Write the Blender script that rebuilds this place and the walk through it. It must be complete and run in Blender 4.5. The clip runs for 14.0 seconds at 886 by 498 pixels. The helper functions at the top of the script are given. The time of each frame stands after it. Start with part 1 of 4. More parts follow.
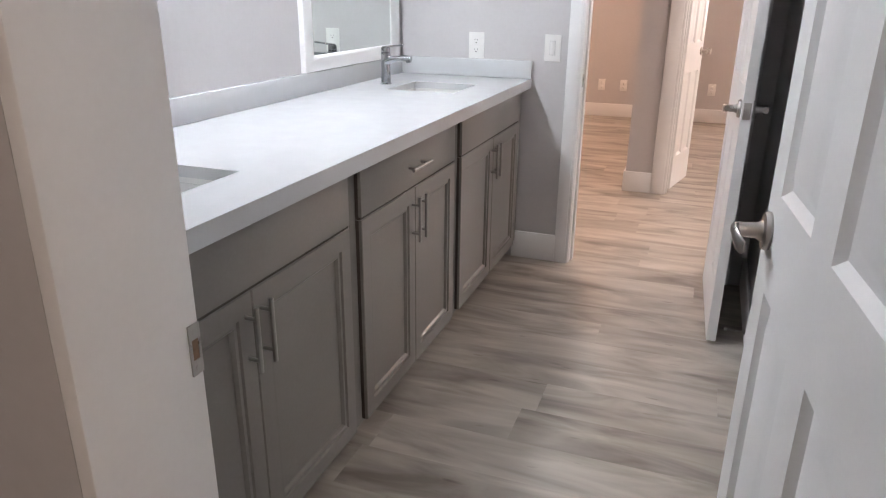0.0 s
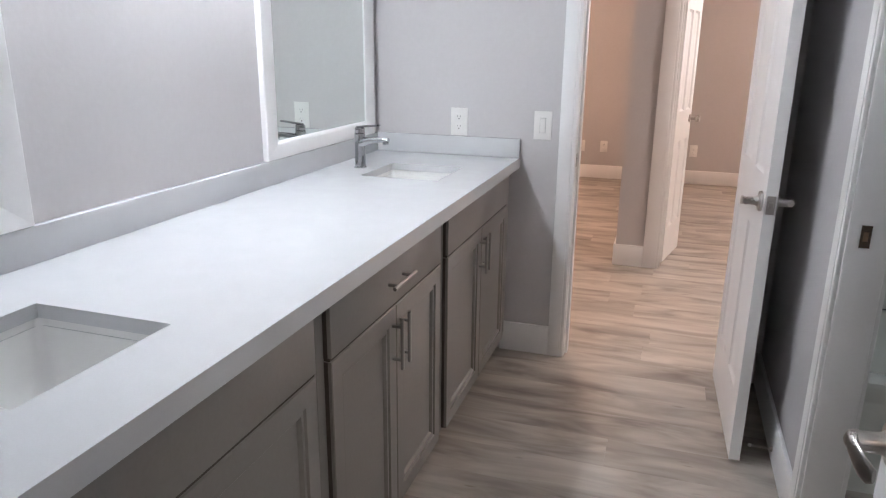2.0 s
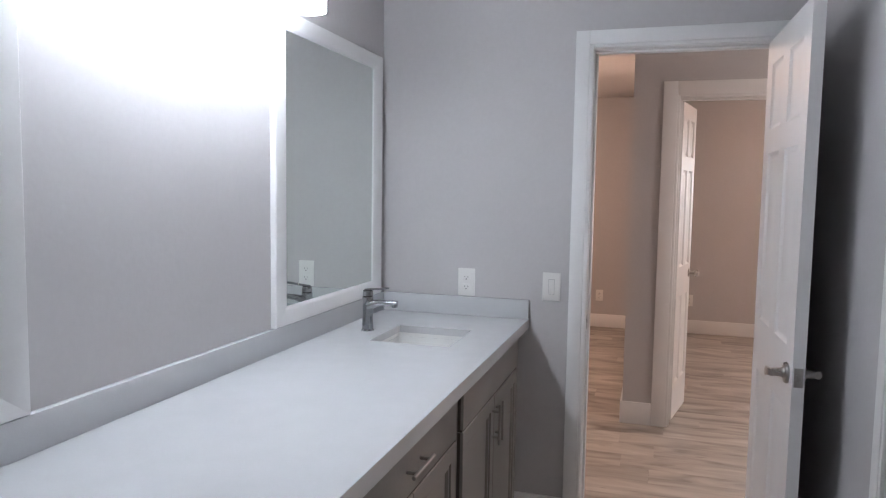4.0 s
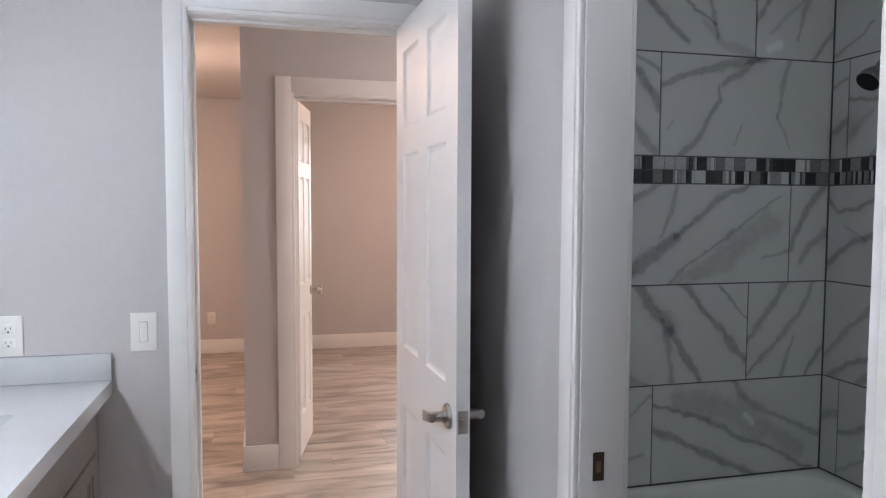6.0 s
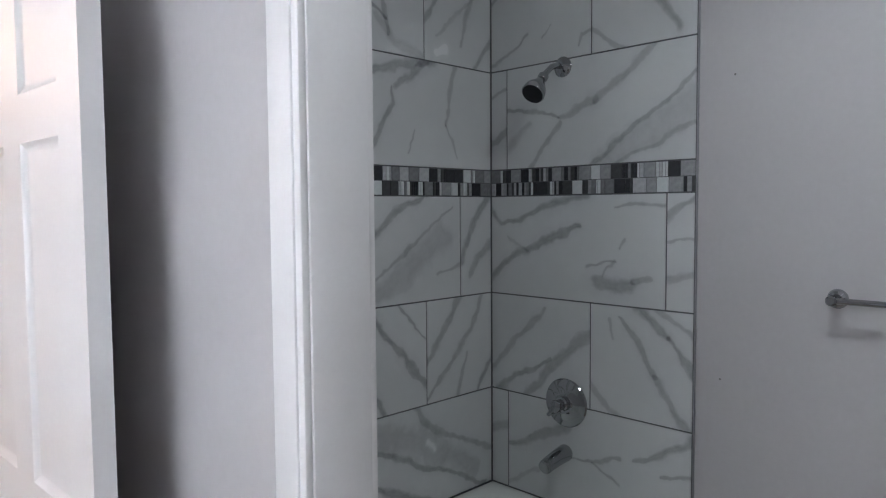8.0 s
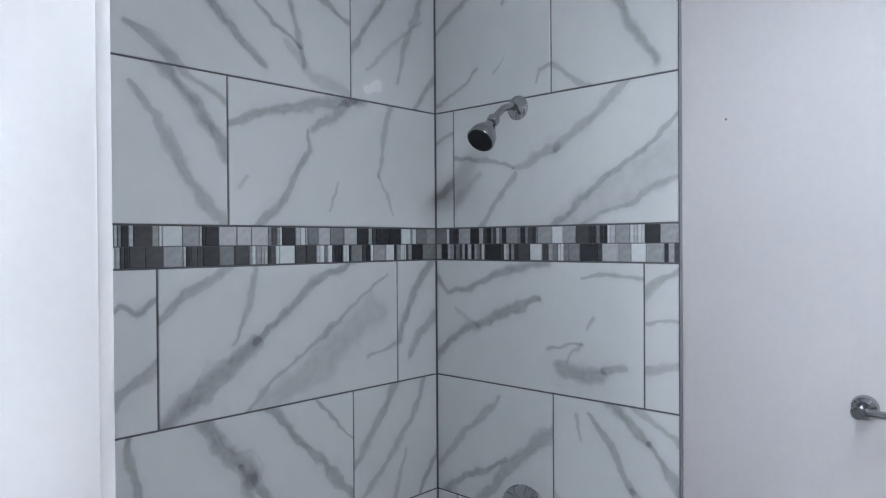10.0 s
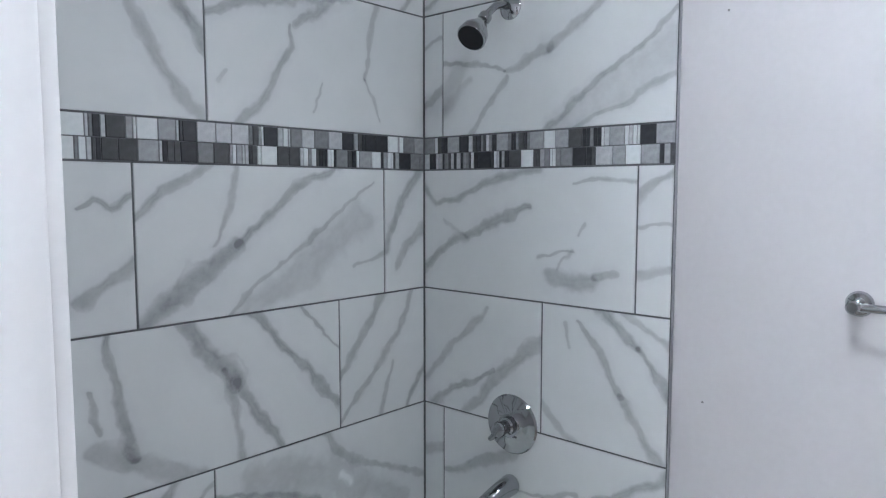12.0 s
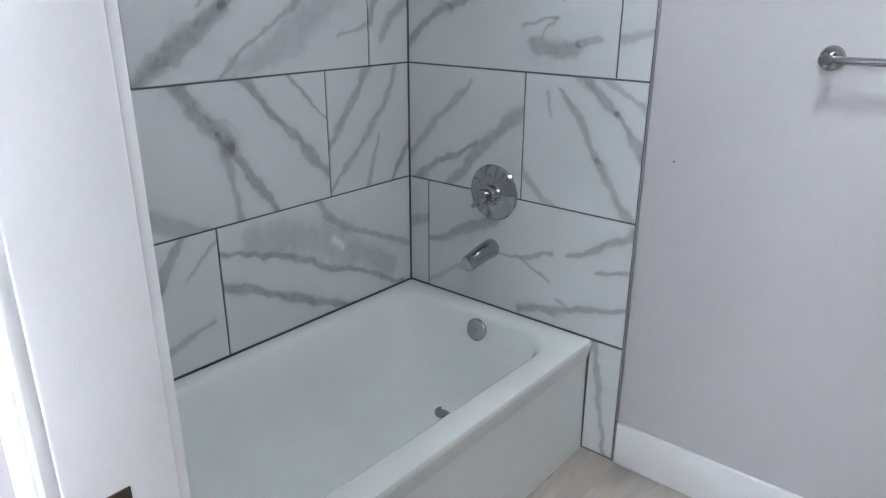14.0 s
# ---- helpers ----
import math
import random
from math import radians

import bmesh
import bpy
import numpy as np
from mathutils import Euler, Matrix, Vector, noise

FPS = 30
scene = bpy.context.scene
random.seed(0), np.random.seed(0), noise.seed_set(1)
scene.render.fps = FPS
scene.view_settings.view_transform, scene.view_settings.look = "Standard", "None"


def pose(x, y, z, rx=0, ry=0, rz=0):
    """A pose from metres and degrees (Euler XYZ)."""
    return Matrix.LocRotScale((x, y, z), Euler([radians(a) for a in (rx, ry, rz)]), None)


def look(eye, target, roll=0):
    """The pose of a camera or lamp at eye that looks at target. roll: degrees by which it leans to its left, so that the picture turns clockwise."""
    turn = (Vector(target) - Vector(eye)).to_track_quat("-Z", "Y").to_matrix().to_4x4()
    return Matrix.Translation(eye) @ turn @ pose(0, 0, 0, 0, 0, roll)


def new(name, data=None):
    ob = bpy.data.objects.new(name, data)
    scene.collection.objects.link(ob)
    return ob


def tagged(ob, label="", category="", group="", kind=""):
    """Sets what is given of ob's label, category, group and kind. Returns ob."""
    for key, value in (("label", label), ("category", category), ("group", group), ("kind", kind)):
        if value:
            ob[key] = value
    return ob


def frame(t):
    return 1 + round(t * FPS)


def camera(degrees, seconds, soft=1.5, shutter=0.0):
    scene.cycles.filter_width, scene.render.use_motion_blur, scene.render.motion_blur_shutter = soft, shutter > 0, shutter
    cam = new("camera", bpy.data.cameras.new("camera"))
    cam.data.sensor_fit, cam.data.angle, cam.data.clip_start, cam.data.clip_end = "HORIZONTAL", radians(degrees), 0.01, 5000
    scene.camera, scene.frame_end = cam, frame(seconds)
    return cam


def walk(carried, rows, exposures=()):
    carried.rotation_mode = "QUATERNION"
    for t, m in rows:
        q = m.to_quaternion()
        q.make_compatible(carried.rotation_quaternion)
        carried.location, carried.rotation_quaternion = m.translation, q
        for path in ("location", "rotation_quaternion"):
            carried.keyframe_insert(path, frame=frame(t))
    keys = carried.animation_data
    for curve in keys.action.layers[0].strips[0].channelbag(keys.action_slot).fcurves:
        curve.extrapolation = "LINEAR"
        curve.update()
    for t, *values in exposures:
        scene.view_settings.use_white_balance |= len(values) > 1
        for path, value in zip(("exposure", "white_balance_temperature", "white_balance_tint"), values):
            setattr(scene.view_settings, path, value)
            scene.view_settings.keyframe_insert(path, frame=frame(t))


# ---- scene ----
cam = camera(65.0, 14.0, soft=1.2)
PATH = [
    (0, (0.074, -0.084, 1.279), (-0.574, 1.679, 0.59), 0.6),
    (0.5, (0.029, 0.038, 1.261), (-0.549, 1.815, 0.55), 0.6),
    (1, (0.015, 0.183, 1.27), (-0.555, 1.963, 0.559), 0.5),
    (1.5, (-0.024, 0.244, 1.316), (-0.601, 2.031, 0.628), 0.5),
    (2, (-0.089, 0.267, 1.364), (-0.683, 2.093, 0.806), 0.6),
    (2.2, (-0.102, 0.275, 1.375), (-0.709, 2.115, 0.877), 0.3),
    (4.3, (-0.196, 0.348, 1.442), (-0.768, 2.259, 1.302), 0.5),
    (4.5, (-0.184, 0.407, 1.433), (-0.62, 2.354, 1.297), 0.3),
    (5, (-0.193, 0.597, 1.448), (-0.344, 2.587, 1.316), 0.1),
    (5.5, (-0.201, 0.765, 1.442), (-0.092, 2.758, 1.313), 0.1),
    (6, (-0.24, 0.951, 1.436), (0.248, 2.887, 1.314), 0.2),
    (6.5, (-0.262, 1.1, 1.42), (0.58, 2.91, 1.296), -0.0),
    (7, (-0.265, 1.24, 1.439), (0.843, 2.9, 1.312), -0.2),
    (7.5, (-0.24, 1.36, 1.457), (1.083, 2.855, 1.328), -0.3),
    (7.7, (-0.214, 1.396, 1.464), (1.168, 2.837, 1.342), -0.3),
    (9.8, (0.261, 1.659, 1.584), (1.716, 3.026, 1.482), -0.5),
    (10, (0.255, 1.668, 1.58), (1.714, 3.036, 1.561), -0.4),
    (10.5, (0.235, 1.673, 1.571), (1.691, 3.035, 1.729), -0.3),
    (11, (0.252, 1.678, 1.554), (1.708, 3.031, 1.776), -0.4),
    (11.5, (0.285, 1.687, 1.507), (1.752, 3.044, 1.593), -0.2),
    (12, (0.29, 1.704, 1.463), (1.768, 3.041, 1.292), 0.0),
    (12.5, (0.282, 1.703, 1.427), (1.754, 3.012, 1.079), 0.1),
    (13, (0.264, 1.702, 1.394), (1.727, 2.976, 0.908), 0.2),
    (13.5, (0.246, 1.682, 1.37), (1.691, 2.931, 0.774), 0.2),
    (14, (0.201, 1.663, 1.354), (1.638, 2.872, 0.666), 0.2),
]
walk(cam, [(t, look(eye, target, roll)) for t, eye, target, roll in PATH],
     [(0.0, 0.66, 6400, 10), (1.2, 0.68, 6350, 10), (2.2, 0.36, 6300, 10), (4.3, -0.16, 6120, 10), (4.9, 0.10, 6150, 10), (5.4, 0.25, 6150, 10), (6.5, 0.40, 6200, 10), (7.6, 0.50, 6200, 10), (9.8, 1.74, 5850, 10), (11.0, 1.66, 5850, 10), (12.2, 1.92, 5900, 10), (13.0, 1.90, 5900, 10), (14.0, 1.80, 5950, 10)])

# ---- world and light ----
world = bpy.data.worlds.new("world")
scene.world = world
world.use_nodes = True
sky = world.node_tree.nodes.new("ShaderNodeTexSky")
sky.sky_type, sky.sun_disc, sky.sun_elevation, sky.sun_rotation = "NISHITA", False, radians(40), radians(200)
world.node_tree.links.new(sky.outputs[0], world.node_tree.nodes["Background"].inputs[0])
world.node_tree.nodes["Background"].inputs[1].default_value = 0.1

VANITY_GLOW, SHADE_GLOW, VANITY_TINT = 98.0, 25.0, (0.92, 0.95, 1.0)
ROOM_GLOW, ROOM_TINT = 105.0, (1.0, 0.64, 0.455)
PASS_GLOW, PASS_TINT = 100.0, (1.0, 0.83, 0.73)
HALL_GLOW = 28.0
TUB_GLOW = 66.0
DAY_GLOW = 7.0


# ---- materials ----
def material(name, colour, rough=0.5, metal=0.0, spread=0.0, grain=0.0, scale=6.0, bump=0.0, bump_scale=120.0, coat=0.0, emit=None, glow=0.0):
    """A principled material; spread: broad tone variation, grain: fine variation, bump: relief in metres."""
    mat = bpy.data.materials.new(name)
    mat.use_nodes = True
    nt = mat.node_tree
    b = nt.nodes["Principled BSDF"]
    b.inputs["Base Color"].default_value = (*colour, 1)
    b.inputs["Roughness"].default_value = rough
    b.inputs["Metallic"].default_value = metal
    b.inputs["Coat Weight"].default_value = coat
    co = nt.nodes.new("ShaderNodeTexCoord")
    if spread or grain:
        n1, n2 = nt.nodes.new("ShaderNodeTexNoise"), nt.nodes.new("ShaderNodeTexNoise")
        n1.inputs["Scale"].default_value, n2.inputs["Scale"].default_value = scale, scale * 30
        n1.inputs["Detail"].default_value = n2.inputs["Detail"].default_value = 4
        for n in (n1, n2):
            nt.links.new(co.outputs["Object"], n.inputs["Vector"])
        m1, m2 = nt.nodes.new("ShaderNodeMapRange"), nt.nodes.new("ShaderNodeMapRange")
        for m, n, a in ((m1, n1, spread), (m2, n2, grain)):
            m.inputs["From Min"].default_value, m.inputs["From Max"].default_value = 0.3, 0.7
            m.inputs["To Min"].default_value, m.inputs["To Max"].default_value = 1 - a, 1 + a
            nt.links.new(n.outputs[0], m.inputs["Value"])
        mul = nt.nodes.new("ShaderNodeMath")
        mul.operation = "MULTIPLY"
        nt.links.new(m1.outputs[0], mul.inputs[0])
        nt.links.new(m2.outputs[0], mul.inputs[1])
        sc = nt.nodes.new("ShaderNodeVectorMath")
        sc.operation = "SCALE"
        sc.inputs[0].default_value = colour
        nt.links.new(mul.outputs[0], sc.inputs["Scale"])
        nt.links.new(sc.outputs[0], b.inputs["Base Color"])
        r = nt.nodes.new("ShaderNodeMapRange")
        r.inputs["To Min"].default_value, r.inputs["To Max"].default_value = rough * 0.85, min(1, rough * 1.15)
        nt.links.new(n1.outputs[0], r.inputs["Value"])
        nt.links.new(r.outputs[0], b.inputs["Roughness"])
    if bump:
        n3, bp = nt.nodes.new("ShaderNodeTexNoise"), nt.nodes.new("ShaderNodeBump")
        n3.inputs["Scale"].default_value, n3.inputs["Detail"].default_value = bump_scale, 3
        bp.inputs["Distance"].default_value = bump
        bp.inputs["Strength"].default_value = 0.6
        nt.links.new(co.outputs["Object"], n3.inputs["Vector"])
        nt.links.new(n3.outputs[0], bp.inputs["Height"])
        nt.links.new(bp.outputs[0], b.inputs["Normal"])
    if emit:
        b.inputs["Emission Color"].default_value = (*emit, 1)
        b.inputs["Emission Strength"].default_value = glow
    return mat


def wood_floor():
    """Grey-brown vinyl plank: streaks along x, each plank with its own tone and piece of grain."""
    mat = material("vinyl_plank", (0.3, 0.25, 0.21), 0.42)
    nt, b = mat.node_tree, mat.node_tree.nodes["Principled BSDF"]
    N, L = nt.nodes.new, nt.links.new
    co, oi = N("ShaderNodeTexCoord"), N("ShaderNodeObjectInfo")
    off = N("ShaderNodeVectorMath")
    off.operation = "MULTIPLY_ADD"
    off.inputs[1].default_value = (37, 53, 19)
    comb = N("ShaderNodeCombineXYZ")
    for i in range(3):
        L(oi.outputs["Random"], comb.inputs[i])
    L(comb.outputs[0], off.inputs[0])
    L(co.outputs["Object"], off.inputs[2])

    def streak(scale, vec, detail, distort):
        mp, n = N("ShaderNodeMapping"), N("ShaderNodeTexNoise")
        mp.inputs["Scale"].default_value = vec
        n.inputs["Scale"].default_value, n.inputs["Detail"].default_value, n.inputs["Distortion"].default_value = scale, detail, distort
        L(off.outputs[0], mp.inputs["Vector"])
        L(mp.outputs[0], n.inputs["Vector"])
        return n.outputs[0]

    broad, fine = streak(1.9, (1.0, 4.6, 4.6), 4.0, 0.9), streak(16.0, (0.16, 2.6, 2.6), 5, 0.5)
    mix = N("ShaderNodeMath")
    mix.operation = "MULTIPLY_ADD"
    mix.inputs[1].default_value = 0.08
    L(fine, mix.inputs[0])
    L(broad, mix.inputs[2])
    add = N("ShaderNodeMath")
    add.operation = "MULTIPLY_ADD"
    add.inputs[1].default_value = 0.05
    L(oi.outputs["Random"], add.inputs[0])
    L(mix.outputs[0], add.inputs[2])
    ramp = N("ShaderNodeValToRGB")
    e = ramp.color_ramp.elements
    e[0].position, e[0].color = 0.35, (0.20, 0.174, 0.150, 1)
    e[1].position, e[1].color = 0.83, (0.60, 0.555, 0.50, 1)
    for p, c in ((0.53, (0.37, 0.33, 0.29, 1)), (0.68, (0.49, 0.445, 0.395, 1))):
        x = e.new(p)
        x.color = c
    L(add.outputs[0], ramp.inputs[0])
    kn, kmap, km = N("ShaderNodeTexNoise"), N("ShaderNodeMapping"), N("ShaderNodeMapRange")
    kmap.inputs["Scale"].default_value = (7.0, 34, 34)
    kn.inputs["Scale"].default_value, kn.inputs["Detail"].default_value = 1.0, 2
    km.inputs["From Min"].default_value, km.inputs["From Max"].default_value = 0.70, 0.80
    km.inputs["To Min"].default_value, km.inputs["To Max"].default_value = 0.0, 0.7
    L(off.outputs[0], kmap.inputs["Vector"])
    L(kmap.outputs[0], kn.inputs["Vector"])
    L(kn.outputs[0], km.inputs["Value"])
    kx = N("ShaderNodeMix")
    kx.data_type = "RGBA"
    kx.inputs[7].default_value = (0.11, 0.088, 0.072, 1)
    L(km.outputs[0], kx.inputs[0])
    L(ramp.outputs[0], kx.inputs[6])
    L(kx.outputs[2], b.inputs["Base Color"])
    rr = N("ShaderNodeMapRange")
    rr.inputs["To Min"].default_value, rr.inputs["To Max"].default_value = 0.30, 0.46
    L(fine, rr.inputs["Value"])
    L(rr.outputs[0], b.inputs["Roughness"])
    bp = N("ShaderNodeBump")
    bp.inputs["Distance"].default_value, bp.inputs["Strength"].default_value = 0.0006, 0.5
    L(fine, bp.inputs["Height"])
    L(bp.outputs[0], b.inputs["Normal"])
    return mat


def marble_tile(veins=(), width=1.0, height=1.0):
    """White glazed tile with a print of grey veins: each vein is (half-width at its start and end, depth, then the
    points it runs through on the tile, in metres from its middle). A negative depth gives a paler spot.
    """
    mat = material("marble_tile", (0.8, 0.81, 0.82), 0.075)
    nt, b = mat.node_tree, mat.node_tree.nodes["Principled BSDF"]
    N, L = nt.nodes.new, nt.links.new
    co, oi = N("ShaderNodeTexCoord"), N("ShaderNodeObjectInfo")

    def calc(op, a, c=None, d=None, clamp=False):
        n = N("ShaderNodeMath")
        n.operation, n.use_clamp = op, clamp
        for i, v in enumerate((a, c, d)):
            if isinstance(v, (int, float)):
                n.inputs[i].default_value = v
            elif v is not None:
                L(v, n.inputs[i])
        return n.outputs[0]

    def vec(op, a, c, out=0):
        n = N("ShaderNodeVectorMath")
        n.operation = op
        for i, v in enumerate((a, c)):
            if isinstance(v, tuple):
                n.inputs[i].default_value = v
            else:
                L(v, n.inputs[i])
        return n.outputs[out]

    # every tile has its own piece of the noise
    jump = N("ShaderNodeCombineXYZ")
    for i in range(3):
        L(calc("MULTIPLY", oi.outputs["Random"], 61.7 + 13 * i), jump.inputs[i])
    spot = vec("ADD", co.outputs["Object"], jump.outputs[0])

    def noise_at(scale, detail, out=0):
        n = N("ShaderNodeTexNoise")
        n.inputs["Scale"].default_value, n.inputs["Detail"].default_value, n.inputs["Roughness"].default_value = scale, detail, 0.6
        L(spot, n.inputs["Vector"])
        return n.outputs[out]

    flat = vec("MULTIPLY", co.outputs["Object"], (1.0, 0.0, 1.0))
    sway = vec("MULTIPLY", vec("SUBTRACT", noise_at(9.0, 2, 1), (0.5, 0.5, 0.5)), (0.05, 0.0, 0.05))
    rag = vec("MULTIPLY", vec("SUBTRACT", noise_at(34.0, 5, 1), (0.5, 0.5, 0.5)), (0.010, 0.0, 0.010))
    at = vec("ADD", flat, vec("ADD", sway, rag))
    girth = calc("MULTIPLY_ADD", noise_at(14.0, 3), 1.8, 0.42)
    thread = calc("MULTIPLY_ADD", noise_at(7.0, 2), 4.0, -1.5)
    total = None
    for w0, w1, depth, *points in veins:
        n, best = len(points) - 1, None
        points = [Vector(p) for p in points]
        tips = [0.65, 0.65]
        for i, j in ((0, 1), (-1, -2)):
            # a vein that meets the tile's edge runs off it at full width
            if abs(points[i].x) > width / 2 - 0.03 or abs(points[i].y) > height / 2 - 0.03:
                points[i], tips[i] = points[i] + (points[i] - points[j]).normalized() * 0.04, 1.0
        for k, ((x0, z0), (x1, z1)) in enumerate(zip(points, points[1:])):
            d = Vector((x1 - x0, 0.0, z1 - z0))
            a0, a1 = w0 + (w1 - w0) * k / n, w0 + (w1 - w0) * (k + 1) / n
            rel = vec("SUBTRACT", at, (x0, 0.0, z0))
            t = calc("ADD", vec("DOT_PRODUCT", rel, tuple(d / d.length_squared), 1), 0.0, clamp=True)
            run = N("ShaderNodeVectorMath")
            run.operation = "SCALE"
            run.inputs[0].default_value = d
            L(t, run.inputs["Scale"])
            a0, a1 = a0 * (tips[0] if k == 0 else 1), a1 * (tips[1] if k == n - 1 else 1)
            off = calc("DIVIDE", vec("DISTANCE", rel, run.outputs[0], 1), calc("MULTIPLY_ADD", t, a1 - a0, a0))
            best = off if best is None else calc("MINIMUM", best, off)
        off = calc("DIVIDE", best, girth)
        body, rim, halo = N("ShaderNodeMapRange"), N("ShaderNodeMapRange"), N("ShaderNodeMapRange")
        for m, f0, f1, t0 in ((body, 0.25, 1.35, 0.80 * depth), (rim, 0.0, 0.40, 0.15 * depth), (halo, 0.8, 3.2, 0.13 * depth)):
            m.interpolation_type = "SMOOTHSTEP"
            m.inputs["From Min"].default_value, m.inputs["From Max"].default_value = f0, f1
            m.inputs["To Min"].default_value, m.inputs["To Max"].default_value = t0, 0.0
        L(off, body.inputs["Value"])
        L(off, halo.inputs["Value"])
        # a darker thread wanders along the vein's edge
        L(calc("ABSOLUTE", calc("SUBTRACT", off, thread)), rim.inputs["Value"])
        v = calc("ADD", calc("ADD", body.outputs[0], rim.outputs[0]), halo.outputs[0])
        total = v if total is None else calc("ADD", total, v)
    cloud = calc("MULTIPLY_ADD", noise_at(5.0, 4), 0.16, -0.07)
    streaks = calc("MULTIPLY_ADD", noise_at(30.0, 5), 1.1, 0.45)
    fac = cloud if total is None else calc("ADD", calc("MULTIPLY", total, streaks), cloud)
    ramp = N("ShaderNodeValToRGB")
    e = ramp.color_ramp.elements
    e[0].position, e[0].color = 0.0, (0.88, 0.89, 0.89, 1)
    e[1].position, e[1].color = 1.0, (0.22, 0.225, 0.235, 1)
    for p, c in ((0.22, (0.70, 0.717, 0.715, 1)), (0.45, (0.52, 0.535, 0.54, 1))):
        e.new(p).color = c
    L(calc("ADD", calc("MULTIPLY", fac, 0.9), 0.22), ramp.inputs[0])
    L(ramp.outputs[0], b.inputs["Base Color"])
    return mat


def mosaic_piece():
    """Glass and stone strips in greys, one tone a piece."""
    mat = material("mosaic_piece", (0.4, 0.4, 0.42), 0.2)
    nt, b = mat.node_tree, mat.node_tree.nodes["Principled BSDF"]
    oi, ramp = nt.nodes.new("ShaderNodeObjectInfo"), nt.nodes.new("ShaderNodeValToRGB")
    ramp.color_ramp.interpolation = "CONSTANT"
    e = ramp.color_ramp.elements
    e[0].position, e[0].color = 0.0, (0.045, 0.047, 0.052, 1)
    e[1].position, e[1].color = 0.80, (0.70, 0.73, 0.73, 1)
    for p, c in ((0.18, 0.085), (0.32, 0.24), (0.49, 0.36), (0.66, 0.52)):
        x = e.new(p)
        x.color = (c, c * 1.02, c * 1.05, 1)
    nt.links.new(oi.outputs["Random"], ramp.inputs[0])
    co, n = nt.nodes.new("ShaderNodeTexCoord"), nt.nodes.new("ShaderNodeTexNoise")
    n.inputs["Scale"].default_value, n.inputs["Detail"].default_value = 90, 4
    mx = nt.nodes.new("ShaderNodeMix")
    mx.data_type, mx.blend_type = "RGBA", "OVERLAY"
    mx.inputs[0].default_value = 0.35
    nt.links.new(co.outputs["Object"], n.inputs["Vector"])
    nt.links.new(ramp.outputs[0], mx.inputs[6])
    nt.links.new(n.outputs[0], mx.inputs[7])
    nt.links.new(mx.outputs[2], b.inputs["Base Color"])
    return mat


PAINT = material("wall_paint", (0.55, 0.533, 0.539), 0.62, spread=0.02, grain=0.015, scale=2.0, bump=0.0007, bump_scale=60)
CEIL = material("ceiling_paint", (0.78, 0.77, 0.76), 0.8, spread=0.02, grain=0.02, scale=2.0, bump=0.0012, bump_scale=110)
TRIM = material("trim_paint", (0.83, 0.83, 0.83), 0.44, spread=0.02, grain=0.01, scale=4.0, bump=0.0002, bump_scale=60)
CAB = material("cabinet_paint", (0.218, 0.203, 0.190), 0.32, spread=0.04, grain=0.03, scale=3.0, bump=0.00015, bump_scale=200)
# dark brown that stands for shadow beside and between the cabinet fronts
CAB_SHADOW = material("cabinet_shadow", (0.065, 0.053, 0.046), 0.6, spread=0.1, grain=0.05)
QUARTZ = material("quartz", (0.565, 0.576, 0.592), 0.2, spread=0.015, grain=0.018, scale=12.0)
PORCELAIN = material("porcelain", (0.80, 0.80, 0.79), 0.12, spread=0.01, grain=0.005, coat=0.3)
ENAMEL = material("tub_enamel", (0.84, 0.86, 0.82), 0.08, spread=0.02, grain=0.01, coat=0.4)
CHROME = material("chrome", (0.42, 0.43, 0.445), 0.05, metal=1.0, spread=0.02, grain=0.01)
NICKEL = material("satin_nickel", (0.46, 0.44, 0.42), 0.28, metal=1.0, spread=0.04, grain=0.03, scale=20)
STEEL = material("brushed_steel", (0.40, 0.385, 0.37), 0.30, metal=1.0, spread=0.03, grain=0.015, scale=20)
BRONZE = material("dark_plate", (0.10, 0.075, 0.055), 0.4, metal=0.7, spread=0.1, grain=0.05)
GAPGREY = material("plate_gap_shadow", (0.42, 0.42, 0.42), 0.6, grain=0.03)
RAW = material("raw_wood", (0.22, 0.14, 0.09), 0.8, spread=0.1, grain=0.1)
RUBBER = material("black_rubber", (0.006, 0.006, 0.010), 0.75, grain=0.1)
PLATE = material("plate_plastic", (0.80, 0.79, 0.77), 0.3, spread=0.01, grain=0.01)
SLOT = material("slot_dark", (0.03, 0.03, 0.03), 0.7, grain=0.05)
PIT = material("pitted_plaster", (0.20, 0.19, 0.19), 0.9, grain=0.1)
GROUT = material("dark_grout", (0.12, 0.123, 0.13), 0.9, spread=0.08, grain=0.15, scale=15)
SUBFLOOR = material("underlay", (0.06, 0.05, 0.045), 0.9, grain=0.1)
MIRROR = material("mirror_glass", (0.86, 0.91, 0.885), 0.012, metal=1.0)
GLOW_SIDE = material("lit_glass_shade", (0.85, 0.86, 0.88), 0.3, emit=VANITY_TINT, glow=SHADE_GLOW)
GLOW_LAMP = material("lit_lamp_globe", (0.9, 0.9, 0.9), 0.3, emit=VANITY_TINT, glow=VANITY_GLOW)
DOME_ROOM = material("assumed_dome_warm", (0.9, 0.9, 0.9), 0.4, emit=ROOM_TINT, glow=ROOM_GLOW)
DOME_HALL = material("assumed_dome_hall", (0.9, 0.9, 0.9), 0.4, emit=(1.0, 0.80, 0.66), glow=HALL_GLOW)
FILL_PASS = material("added_dome_passage", (0.9, 0.9, 0.9), 0.4, emit=PASS_TINT, glow=PASS_GLOW)
